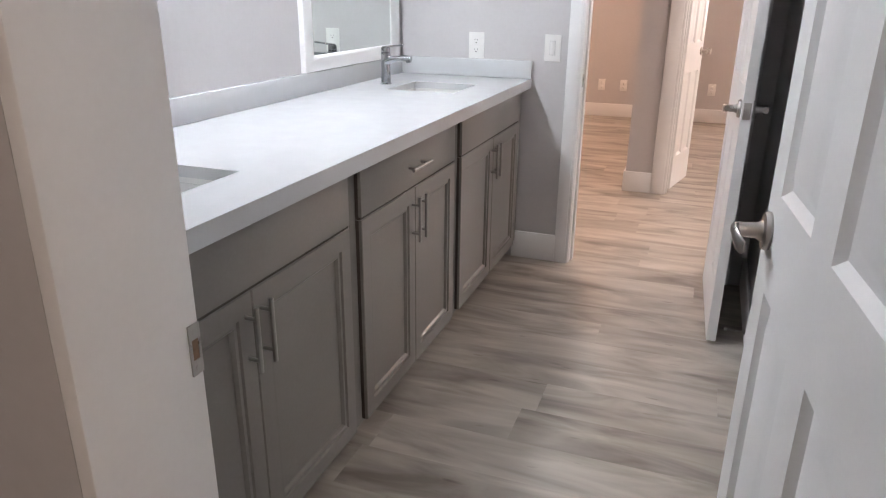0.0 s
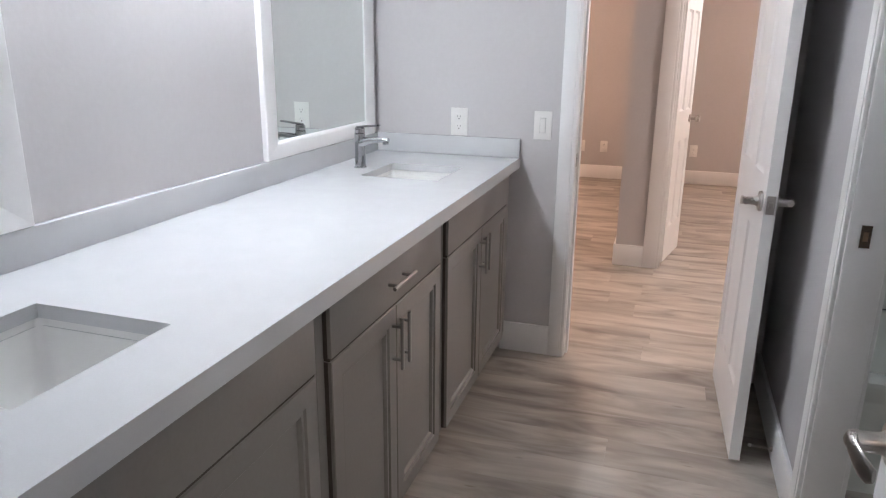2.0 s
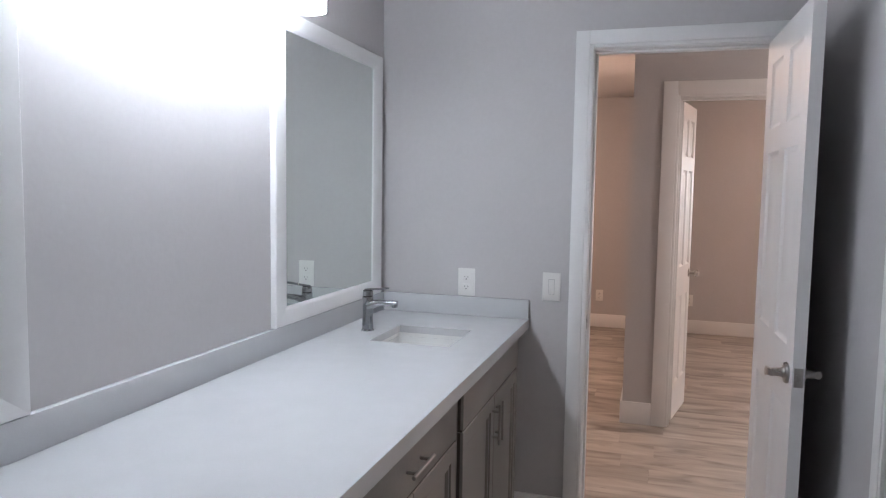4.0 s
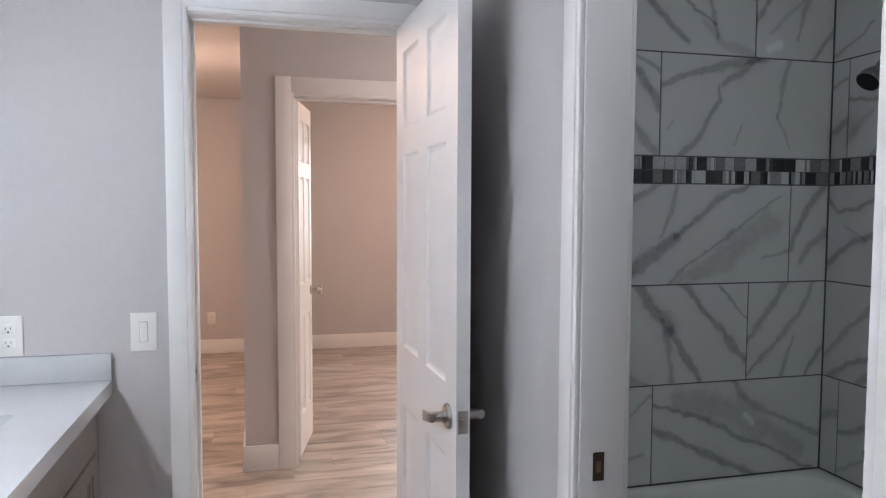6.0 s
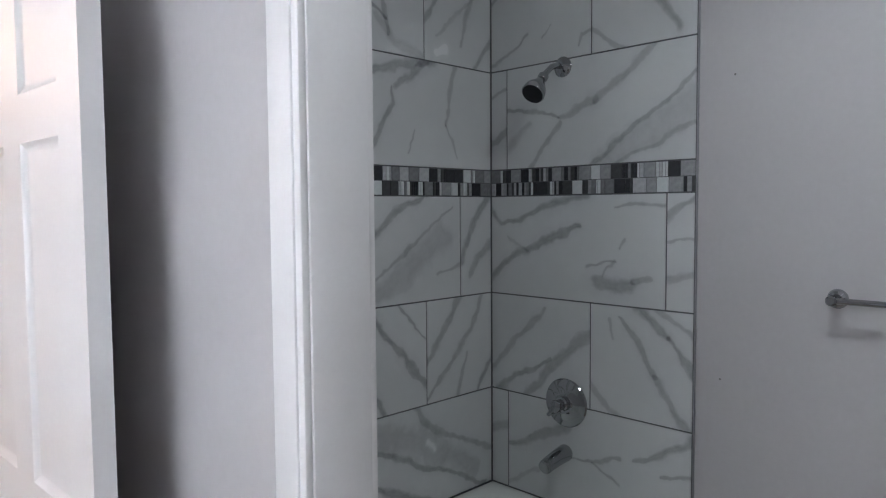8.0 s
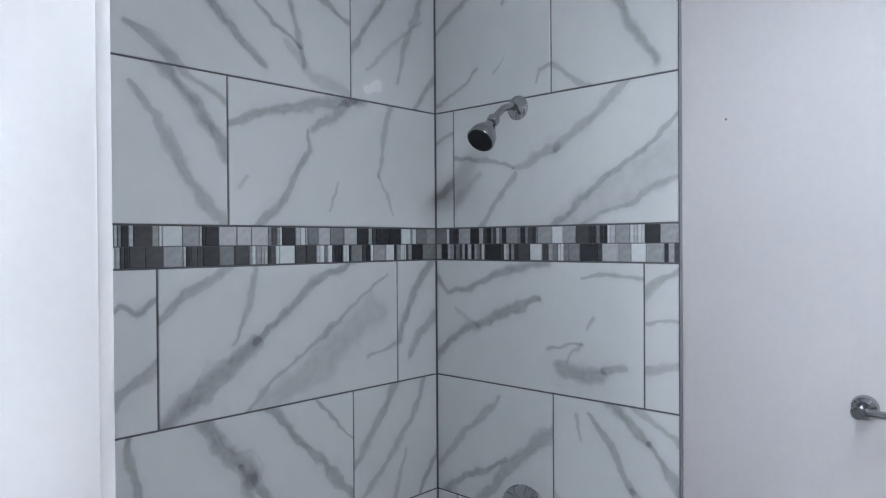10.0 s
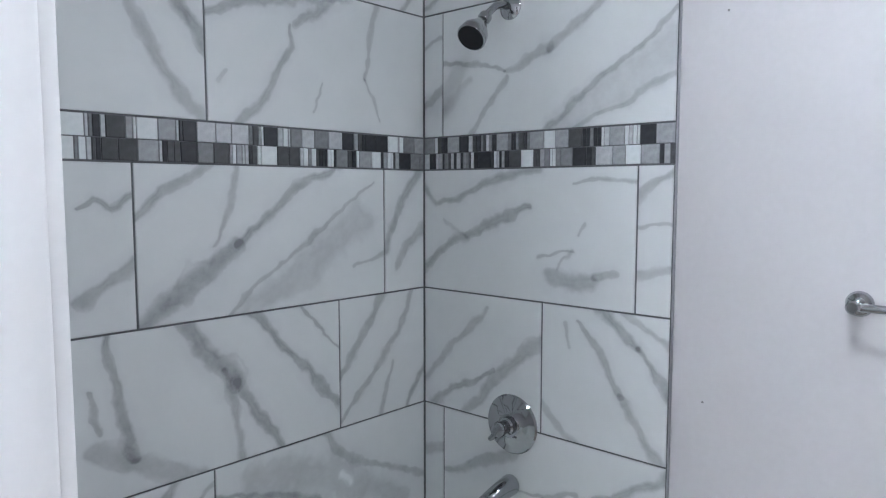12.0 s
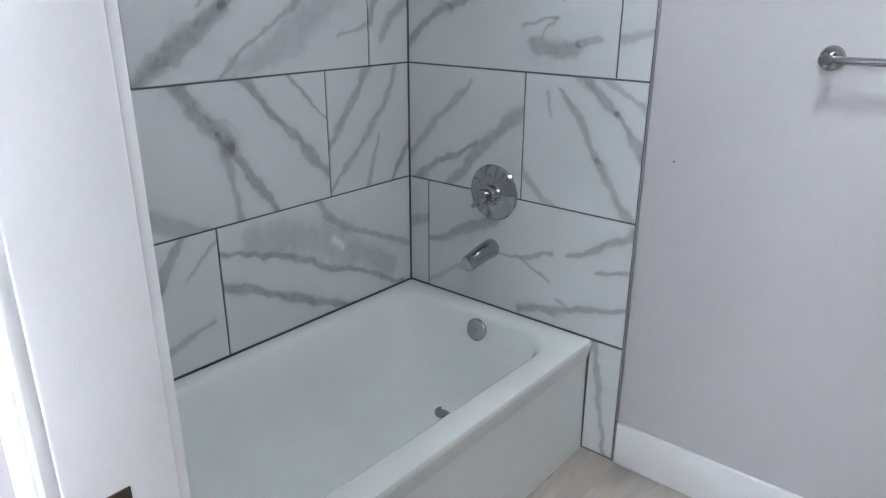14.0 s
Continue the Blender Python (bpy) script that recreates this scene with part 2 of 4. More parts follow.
DOME_TUB = material("lit_dome_tub", (0.9, 0.9, 0.9), 0.4, emit=(0.93, 0.97, 1.0), glow=TUB_GLOW)
DAYLIGHT = material("bright_day", (0.8, 0.8, 0.8), 0.9, emit=(0.95, 0.98, 1.0), glow=DAY_GLOW)
EDGE_TRIM = material("edge_trim_metal", (0.38, 0.38, 0.40), 0.35, metal=0.8, spread=0.05, grain=0.03)
FLOOR, MOSAIC = wood_floor(), mosaic_piece()
GLASS = bpy.data.materials.new("window_glass")
GLASS.use_nodes = True
GLASS.node_tree.nodes["Principled BSDF"].inputs["Transmission Weight"].default_value = 1.0
GLASS.node_tree.nodes["Principled BSDF"].inputs["Roughness"].default_value = 0.0


# ---- mesh helpers ----
def box(bm, x0, x1, y0, y1, z0, z1, bevel=0.0):
    r = bmesh.ops.create_cube(bm, size=1.0)["verts"]
    for v in r:
        v.co = Vector((x0 + (v.co.x + 0.5) * (x1 - x0), y0 + (v.co.y + 0.5) * (y1 - y0), z0 + (v.co.z + 0.5) * (z1 - z0)))
    if bevel:
        edges = list({e for v in r for e in v.link_edges})
        bmesh.ops.bevel(bm, geom=edges, offset=bevel, segments=2, affect="EDGES", profile=0.5)
    return bm


def boxed(*spans, bevel=0.0):
    bm = bmesh.new()
    for s in spans:
        box(bm, *s, bevel=bevel)
    return bm


def tube(bm, points, radii, seg=20, caps=True):
    """A round tube along points, with a radius at each."""
    pts = [Vector(p) for p in points]
    if isinstance(radii, (int, float)):
        radii = [radii] * len(pts)
    rings, side = [], None
    for i, p in enumerate(pts):
        d = (pts[min(i + 1, len(pts) - 1)] - pts[max(i - 1, 0)])
        d = d.normalized() if d.length > 1e-9 else Vector((0, 0, 1))
        if side is None:
            side = d.cross(Vector((0, 0, 1)))
            if side.length < 0.1:
                side = d.cross(Vector((0, 1, 0)))
        side = (side - d * side.dot(d)).normalized()
        up = d.cross(side)
        rings.append([bm.verts.new(p + radii[i] * (math.cos(a) * side + math.sin(a) * up)) for a in [2 * math.pi * k / seg for k in range(seg)]])
    for a, b in zip(rings, rings[1:]):
        for k in range(seg):
            bm.faces.new((a[k], a[(k + 1) % seg], b[(k + 1) % seg], b[k]))
    if caps:
        bm.faces.new(rings[0][::-1])
        bm.faces.new(rings[-1])
    return bm


def lathe(bm, origin, axis, profile, seg=32):
    """Turn a profile of (distance along the axis, radius) about an axis."""
    o, d = Vector(origin), Vector(axis).normalized()
    s = d.cross(Vector((0, 0, 1)))
    s = s.normalized() if s.length > 0.1 else Vector((1, 0, 0))
    t = d.cross(s)
    rings = []
    for h, r in profile:
        rings.append([bm.verts.new(o + d * h + max(r, 1e-4) * (math.cos(a) * s + math.sin(a) * t)) for a in [2 * math.pi * k / seg for k in range(seg)]])
    for a, b in zip(rings, rings[1:]):
        for k in range(seg):
            bm.faces.new((a[k], a[(k + 1) % seg], b[(k + 1) % seg], b[k]))
    bm.faces.new(rings[0][::-1])
    bm.faces.new(rings[-1])
    return bm


def mesh_of(name, bm, mat, smooth=True):
    bmesh.ops.recalc_face_normals(bm, faces=bm.faces)
    me = bpy.data.meshes.new(name)
    bm.to_mesh(me)
    bm.free()
    me.materials.append(mat)
    if smooth:
        me.polygons.foreach_set("use_smooth", [True] * len(me.polygons))
        me.set_sharp_from_angle(angle=radians(35))
    return me


def part(name, bm, mat, parent, label=""):
    ob = new(name, mesh_of(name, bm, mat))
    ob.parent = parent
    return tagged(ob, label)


def thing(name, at, label, category, group="", kind="", turn=0):
    ob = new(name)
    ob.matrix_basis = pose(*at, 0, 0, turn)
    ob.empty_display_size = 0.05
    return tagged(ob, label, category, group, kind)


def solid(name, bm, mat, label="", category="", group="", kind="", at=(0, 0, 0)):
    ob = new(name, mesh_of(name, bm, mat))
    ob.location = at
    return tagged(ob, label, category, group, kind)


# ---- plan ----
CEILING = 2.462
WEST, SOUTH, NORTH = -1.385, 0.445, 3.238         # the vanity room's faces
EAST, EAST_BACK = 0.357, 0.453                    # the wall between vanity room and tub room
TUB_N, TUB_E = 3.254, 1.913                       # the tiled faces
HEAD = 2.022                                      # door heads
FAR = 7.99                                        # the far wall of the rooms beyond
ENTRY = (-0.394, 0.325)                            # openings
BEYOND = (-0.467, 0.217)
TUBDOOR = (1.522, 2.199)
PASSAGE = 4.785
PASS_OPEN = (-0.095, 0.88)


def wall_x(name, y0, y1, x0, x1, openings=(), z1=CEILING):
    """A wall that runs along x, with openings (x0, x1, z0, z1)."""
    bm, x = bmesh.new(), x0
    for a, b, za, zb in openings:
        box(bm, x, a, y0, y1, 0, z1)
        if za > 0:
            box(bm, a, b, y0, y1, 0, za)
        if zb < z1:
            box(bm, a, b, y0, y1, zb, z1)
        x = b
    box(bm, x, x1, y0, y1, 0, z1)
    return solid(name, bm, PAINT, "grey painted plaster wall", "wall", kind="structure")


def wall_y(name, x0, x1, y0, y1, openings=(), z1=CEILING):
    bm, y = bmesh.new(), y0
    for a, b, za, zb in openings:
        box(bm, x0, x1, y, a, 0, z1)
        if za > 0:
            box(bm, x0, x1, a, b, 0, za)
        if zb < z1:
            box(bm, x0, x1, a, b, zb, z1)
        y = b
    box(bm, x0, x1, y, y1, 0, z1)
    return solid(name, bm, PAINT, "grey painted plaster wall", "wall", kind="structure")


J = 0.019                                         # jamb boards
wall_x("wall_entry", 0.290, SOUTH, -1.535, EAST_BACK, [(ENTRY[0] - J, ENTRY[1] + J, 0, HEAD + J)])
wall_y("wall_vanity", WEST - 0.12, WEST, SOUTH, NORTH)
wall_x("wall_north", NORTH, 3.358, -1.535, EAST_BACK, [(BEYOND[0] - J, BEYOND[1] + J, 0, HEAD + J)])
wall_y("wall_between", EAST, EAST_BACK, SOUTH, NORTH, [(TUBDOOR[0] - J, TUBDOOR[1] + J, 0, HEAD + J)])
wall_y("wall_tub_east", TUB_E + 0.008, 2.04, 0.6, 3.264)
wall_x("wall_tub_north", TUB_N + 0.010, 3.38, EAST_BACK, 2.04)
wall_x("wall_tub_south", 0.48, 0.6, EAST_BACK, 2.04)
wall_y("wall_hall_west", -1.655, -1.535, -1.6, 0.290)
wall_y("wall_hall_east", 1.1, 1.22, -1.6, 0.290)
wall_x("wall_hall_south", -1.72, -1.6, -1.655, 1.22)
wall_x("wall_hall_north", 0.290, 0.44, EAST_BACK, 1.22)
wall_y("wall_passage_west", -2.12, -2.0, 3.358, FAR)
wall_x("wall_passage_south", 3.238, 3.358, -2.0, -1.535)
wall_y("wall_passage_east", 3.0, 3.12, 3.38, FAR)
wall_x("wall_passage_end", 3.26, 3.38, 2.04, 3.12)
wall_x("wall_passage", PASSAGE, 4.905, -0.370, 3.0, [(PASS_OPEN[0] - J, PASS_OPEN[1] + J, 0, HEAD + J)])
wall_y("wall_divider", -0.370, -0.250, 4.905, FAR)
WIN = (1.06, 1.98, 0.93, 2.04)
wall_x("wall_far", FAR, 8.17, -2.12, 3.12, [WIN])

solid("ceiling", boxed((-1.655, 1.22, -1.72, 0.44, CEILING, CEILING + 0.1), (-1.535, 2.04, 0.44, 3.238, CEILING, CEILING + 0.1), (-2.12, 3.12, 3.238, 8.17, CEILING, CEILING + 0.1)), CEIL, "off-white flat painted ceiling", "ceiling", kind="structure")
floor = solid("floor", boxed((-1.655, 1.22, -1.72, 0.44, -0.1, -0.006), (-1.505, 2.04, 0.44, 3.238, -0.1, -0.006), (-2.12, 3.12, 3.238, 8.17, -0.1, -0.006)), SUBFLOOR, "grey-brown wood-look vinyl plank floor", "floor", kind="structure")


# ---- door frames, casings and baseboards ----
def board(bm, x0, x1, y0, y1, z0, z1):
    box(bm, x0, x1, y0, y1, z0, z1, bevel=0.003)


def door_frame(name, along, span, faces, stops, sides=(True, True), w=0.074):
    """Jambs, door stops and casings round an opening; along: the wall's axis; faces: its two faces, low and high."""
    top = thing(name, (0, 0, 0), "white painted door frame with moulded casing", "door frame", kind="structure")
    a, b = span
    lo, hi = faces

    def put(nm, spans):
        bm = bmesh.new()
        for u0, u1, v0, v1, z0, z1 in spans:
            if along == "x":
                board(bm, u0, u1, v0, v1, z0, z1)
            else:
                board(bm, v0, v1, u0, u1, z0, z1)
        return part(nm, bm, TRIM, top)

    put("jamb", [(a - J, a, lo - 0.001, hi + 0.001, 0, HEAD)])
    put("jamb", [(b, b + J, lo - 0.001, hi + 0.001, 0, HEAD)])
    put("head_jamb", [(a - J, b + J, lo - 0.001, hi + 0.001, HEAD, HEAD + J)])
    if stops:
        s0, s1 = stops
        put("door_stop_strip", [(a, a + 0.010, s0, s1, 0, HEAD - 0.010)])
        put("door_stop_strip", [(b - 0.010, b, s0, s1, 0, HEAD - 0.010)])
        put("door_stop_strip", [(a, b, s0, s1, HEAD - 0.010, HEAD)])
    r = 0.003
    for on, f, d in ((sides[0], lo, -1), (sides[1], hi, 1)):
        if not on:
            continue

        def layer(t0, t1):
            return (f + d * t0, f + d * t1) if d > 0 else (f + d * t1, f + d * t0)

        t, tin = layer(0, 0.016), layer(0, 0.0128)
        for e, q in ((a, -1), (b, 1)):
            u = sorted((e + q * r, e + q * (r + 0.016)))
            m = sorted((e + q * (r + 0.015), e + q * w))
            put("casing", [(*u, *tin, 0, HEAD + r + 0.016), (*m, *t, 0, HEAD + w)])
        put("head_casing", [(a - r, b + r, *tin, HEAD + r, HEAD + r + 0.0155), (a - r - 0.015, b + r + 0.015, *t, HEAD + r + 0.015, HEAD + w - 0.0005)])
    return top


door_frame("door_frame_entry", "x", ENTRY, (0.290, SOUTH), None, (False, False))
door_frame("door_frame_north", "x", BEYOND, (NORTH, 3.358), (3.278, 3.323))
door_frame("door_frame_tub", "y", TUBDOOR, (EAST, EAST_BACK), None)
door_frame("door_frame_passage", "x", PASS_OPEN, (PASSAGE, 4.905), (4.81, 4.865), w=0.100)

BH, BT = 0.14, 0.014


def baseboard(x0, x1, y0, y1):
    bm = boxed((x0, x1, y0, y1, 0, BH), bevel=0.003)
    return solid("baseboard", bm, TRIM, "white painted flat baseboard along the wall", "baseboard", kind="structure")


baseboard(-0.767, BEYOND[0] - 0.0745, NORTH - BT, NORTH)
baseboard(EAST - BT, EAST, TUBDOOR[1] + 0.075, NORTH)
baseboard(EAST - BT, EAST, SOUTH, TUBDOOR[0] - 0.075)
baseboard(TUB_E + 0.008 - BT, TUB_E + 0.008, 0.6, 2.412)
baseboard(EAST_BACK, EAST_BACK + BT, 0.6, TUBDOOR[0] - 0.075)
baseboard(-1.535, ENTRY[0] - 0.022, 0.290 - BT, 0.290)
baseboard(-0.370 - BT, PASS_OPEN[0] - 0.101, PASSAGE - BT, PASSAGE)
baseboard(-0.370 - BT, -0.370, PASSAGE, FAR)
baseboard(-2.0, -0.370 - BT, FAR - BT, FAR)
baseboard(-0.250, 3.0, FAR - BT, FAR)
baseboard(PASS_OPEN[1] + 0.101, 3.0, PASSAGE - BT, PASSAGE)


# ---- doors ----
def panel_door(name, at, turn, width, label, lift=0.0, shift=0.0, deep=0.012):
    """A six-panel door; its hinge edge at the origin, the leaf along its own x."""
    top = thing(name, at, label, "door", turn=turn)
    t, h, z0 = 0.035, HEAD - 0.006, 0.012
    st, mu = 0.098 * width / 0.69, 0.10 * width / 0.69
    pw = (width - 2 * st - mu) / 2
    xs = [0, st + shift, st + pw + shift, st + pw + mu + shift, width - st + shift, width]
    zs = [z0, 0.235, 0.795 + lift, 0.985, 1.60, 1.685, 1.922, h]
    bm = bmesh.new()
    for s in (-1, 1):
        y = s * t / 2
        for i in range(5):
            for k in range(7):
                x0, x1, a, b = xs[i], xs[i + 1], zs[k], zs[k + 1]
                if i in (1, 3) and k in (1, 3, 5):
                    rings = []
                    for inset, d in ((0, 0), (0.003, deep / 3), (0.014, deep), (0.019, deep), (0.046, 0.0025)):
                        rings.append([bm.verts.new((u, y - s * d, v)) for u, v in ((x0 + inset, a + inset), (x1 - inset, a + inset), (x1 - inset, b - inset), (x0 + inset, b - inset))])
                    for p, q in zip(rings, rings[1:]):
                        for j in range(4):
                            bm.faces.new((p[j], p[(j + 1) % 4], q[(j + 1) % 4], q[j]))
                    bm.faces.new(rings[-1])
                else:
                    bm.faces.new([bm.verts.new(c) for c in ((x0, y, a), (x1, y, a), (x1, y, b), (x0, y, b))])
    for c in (((0, -t / 2, z0), (0, t / 2, z0), (0, t / 2, h), (0, -t / 2, h)), ((width, -t / 2, z0), (width, t / 2, z0), (width, t / 2, h), (width, -t / 2, h)),
              ((0, -t / 2, z0), (width, -t / 2, z0), (width, t / 2, z0), (0, t / 2, z0)), ((0, -t / 2, h), (width, -t / 2, h), (width, t / 2, h), (0, t / 2, h))):
        bm.faces.new([bm.verts.new(v) for v in c])
    bmesh.ops.remove_doubles(bm, verts=bm.verts, dist=0.0005)
    part("leaf", bm, TRIM, top)
    return top


def lever_set(door, x, z, t=0.035, reach=0.105):
    """A round rose, neck and lever on both faces, with the latch plate on the edge."""
    for s in (-1, 1):
        y = s * t / 2
        ax = (0, s, 0)
        h = part("lever_handle", lathe(bmesh.new(), (x, y, z), ax, [(0, 0.032), (0.004, 0.033), (0.010, 0.030), (0.012, 0.018), (0.020, 0.0135), (0.05, 0.0120), (0.056, 0.0120), (0.060, 0.006)], 28), NICKEL, door, "satin nickel lever handle with a round rose")
        bm = bmesh.new()
        prof = [(0.013, 0.047, 0.0, 0.0115, 0.0100), (0.0, 0.051, 0.0, 0.0130, 0.0090), (-0.018, 0.054, -0.002, 0.0135, 0.0060), (-0.038, 0.054, -0.006, 0.0145, 0.0045), (-0.058, 0.052, -0.011, 0.0155, 0.0036), (-0.074, 0.048, -0.014, 0.0145, 0.0030), (-0.083, 0.043, -0.015, 0.0090, 0.0020)]
        rings = []
        for dx, dy, dz, hz, hyy in prof:
            dx *= reach / 0.105
            rings.append([bm.verts.new((x + dx, y + s * dy + hyy * math.cos(a), z + dz + hz * math.sin(a))) for a in [2 * math.pi * k / 16 for k in range(16)]])
        for p, q in zip(rings, rings[1:]):
            for k in range(16):
                bm.faces.new((p[k], p[(k + 1) % 16], q[(k + 1) % 16], q[k]))
        bm.faces.new(rings[0])
        bm.faces.new(rings[-1])
        part("lever", bm, NICKEL, h)


def latch_plate(door, w, z, mat):
    p = part("latch_plate", boxed((w - 0.0005, w + 0.0015, -0.0125, 0.0125, z - 0.029, z + 0.029), bevel=0.0006), mat, door, "dull metal latch plate")
    part("latch_bolt", boxed((w + 0.001, w + 0.009, -0.007, 0.007, z - 0.010, z + 0.010), bevel=0.002), NICKEL, p)


entry_door = panel_door("entry_door", (0.288, 0.452, 0), 95.6, 0.722, "white six-panel bathroom door standing open against the wall", 0.026, 0.024)
lever_set(entry_door, 0.682, 0.915, reach=0.066)
latch_plate(entry_door, 0.722, 0.905, NICKEL)
north_door = panel_door("north_door", (0.196, 3.246, 0), -87.9, 0.675, "white six-panel door standing open into the vanity room", deep=0.008)
lever_set(north_door, 0.612, 0.905)
latch_plate(north_door, 0.675, 0.905, NICKEL)
hall_door = panel_door("passage_door", (-0.089, 4.903, 0), 78, 0.45, "narrow white six-panel door, ajar into the far room")
for s in (-1, 1):
    part("knob", lathe(bmesh.new(), (0.40, s * 0.0175, 0.92), (0, s, 0), [(0, 0.028), (0.006, 0.028), (0.009, 0.012), (0.035, 0.011), (0.042, 0.022), (0.055, 0.026), (0.066, 0.02), (0.07, 0.006)], 24), NICKEL, hall_door, "satin nickel round knob")


def strike(at, turn, mat, label, hole=SLOT, half=0.016):
    top = thing("strike_plate", at, label, "strike plate", turn=turn)
    bm = bmesh.new()
    slot = min(0.006, half * 0.6)
    for c in ((-half, -slot, -0.029, 0.029), (slot, half, -0.029, 0.029), (-slot, slot, -0.029, -0.012), (-slot, slot, 0.012, 0.029)):
        box(bm, c[0], c[1], 0, 0.0018, c[2], c[3])
    part("plate", bm, mat, top)
    part("bolt_hole", boxed((-slot, slot, -0.002, 0.0008, -0.012, 0.012)), hole, top, "hole for the bolt")
    for z in (-0.0205, 0.0205):
        part("screw", lathe(bmesh.new(), (0, 0.0015, z), (0, 1, 0), [(0, 0.004), (0.0008, 0.0036), (0.001, 0.001)], 12), mat, top)
    return top


strike((ENTRY[0] + 0.0005, 0.4355, 0.926), -90, NICKEL, "satin nickel strike plate let into the entry jamb", RAW, 0.0085)
strike((0.397, TUBDOOR[1] - 0.0005, 0.917), 180, BRONZE, "dark bronze strike plate let into the white jamb", RAW, 0.012)
strike((BEYOND[0] + 0.0005, 3.26, 0.905), -90, NICKEL, "small nickel strike plate on the far jamb")

stop = thing("spring_door_stop", (EAST - BT, 2.63, 0.045), "thin white-tipped spring door stop on the baseboard", "door stop")
part("base_cup", lathe(bmesh.new(), (0, 0, 0), (-1, 0, 0), [(0, 0.011), (0.006, 0.010), (0.008, 0.005)], 16), STEEL, stop)
part("spring", tube(bmesh.new(), [(-0.006 - 0.062 * k / 60, 0.004 * math.cos(k * 1.25), 0.004 * math.sin(k * 1.25)) for k in range(61)], 0.0012, 6), STEEL, stop)
part("tip", lathe(bmesh.new(), (-0.067, 0, 0), (-1, 0, 0), [(0, 0.006), (0.008, 0.006), (0.011, 0.003)], 14), PLATE, stop, "white rubber tip")


# ---- wall plates ----
def outlet(at, turn, label="white duplex wall outlet"):
    top = thing("wall_outlet", at, label, "outlet", group="wall outlets", turn=turn)
    part("cover_plate", boxed((-0.038, 0.038, -0.006, 0, -0.06, 0.06), bevel=0.002), PLATE, top)
    for z in (-0.021, 0.021):
        f = part("socket_face", boxed((-0.017, 0.017, -0.0085, -0.005, z - 0.014, z + 0.014), bevel=0.0012), PLATE, top)
        part("slot", boxed((-0.0078, -0.006, -0.0089, -0.008, z + 0.0, z + 0.0065)), SLOT, f, "dark slot")
        part("slot", boxed((0.006, 0.0078, -0.0089, -0.008, z + 0.0, z + 0.0065)), SLOT, f, "dark slot")
        part("slot", boxed((-0.0025, 0.0025, -0.0092, -0.008, z - 0.010, z - 0.0055)), SLOT, f, "dark slot")
    return top


outlet((-0.985, NORTH, 1.049), 0, "white duplex outlet on the grey wall above the splash")
for x in (-1.02, -0.78):
    outlet((x, FAR, 0.345), 0, "white outlet low on the far wall")
outlet((0.14, FAR, 0.345), 0, "white outlet low on the far room's wall")
switch = thing("light_switch", (-0.614, NORTH, 1.048), "white rocker light switch on the grey wall", "switch")
part("cover_plate", boxed((-0.038, 0.038, -0.006, 0, -0.06, 0.06), bevel=0.002), PLATE, switch)
# grey slab stands in for the shadow line round the rocker
part("rocker_shadow", boxed((-0.0126, 0.0126, -0.0066, -0.005, -0.0318, 0.0318)), GAPGREY, switch, "thin grey slab drawn as the shadowed gap round the rocker")
part("rocker", boxed((-0.0115, 0.0115, -0.0095, -0.005, -0.0305, 0.0305), bevel=0.002), PLATE, switch)

# ---- vanity ----
FACE, CASE = -0.732, -0.751                       # door faces and the carcass front
TOP, SLAB = 0.905, 0.043


def bar_pull(parent, centre, upright, length=0.145):
    x, y, z = centre
    d = Vector((0, 0, 1)) if upright else Vector((0, 1, 0))
    c = Vector((x + 0.027, y, z))
    ob = part("bar_pull", tube(bmesh.new(), [c - d * length / 2, c + d * length / 2], 0.0052, 16), STEEL, parent, "brushed steel bar pull")
    for s in (-1, 1):
        p = c + d * s * length * 0.32
        part("post", tube(bmesh.new(), [p - Vector((0.027, 0, 0)), p], 0.0045, 12), STEEL, ob)
    return ob


def shaker(x, y0, y1, z0, z1):
    """A cabinet door with a wide frame, an inner bead and a recessed flat panel."""
    bm = bmesh.new()
    rings = []
    for inset, d in ((0, 0.019), (0, 0.002), (0.002, 0), (0.047, 0), (0.050, 0.0055), (0.060, 0.0045), (0.064, 0.008), (0.067, 0.0125)):
        rings.append([bm.verts.new((x - d, u, v)) for u, v in ((y0 + inset, z0 + inset), (y1 - inset, z0 + inset), (y1 - inset, z1 - inset), (y0 + inset, z1 - inset))])
    for p, q in zip(rings, rings[1:]):
        for j in range(4):
            bm.faces.new((p[j], p[(j + 1) % 4], q[(j + 1) % 4], q[j]))
    bm.faces.new(rings[-1])
    bm.faces.new(rings[0][::-1])
    return bm


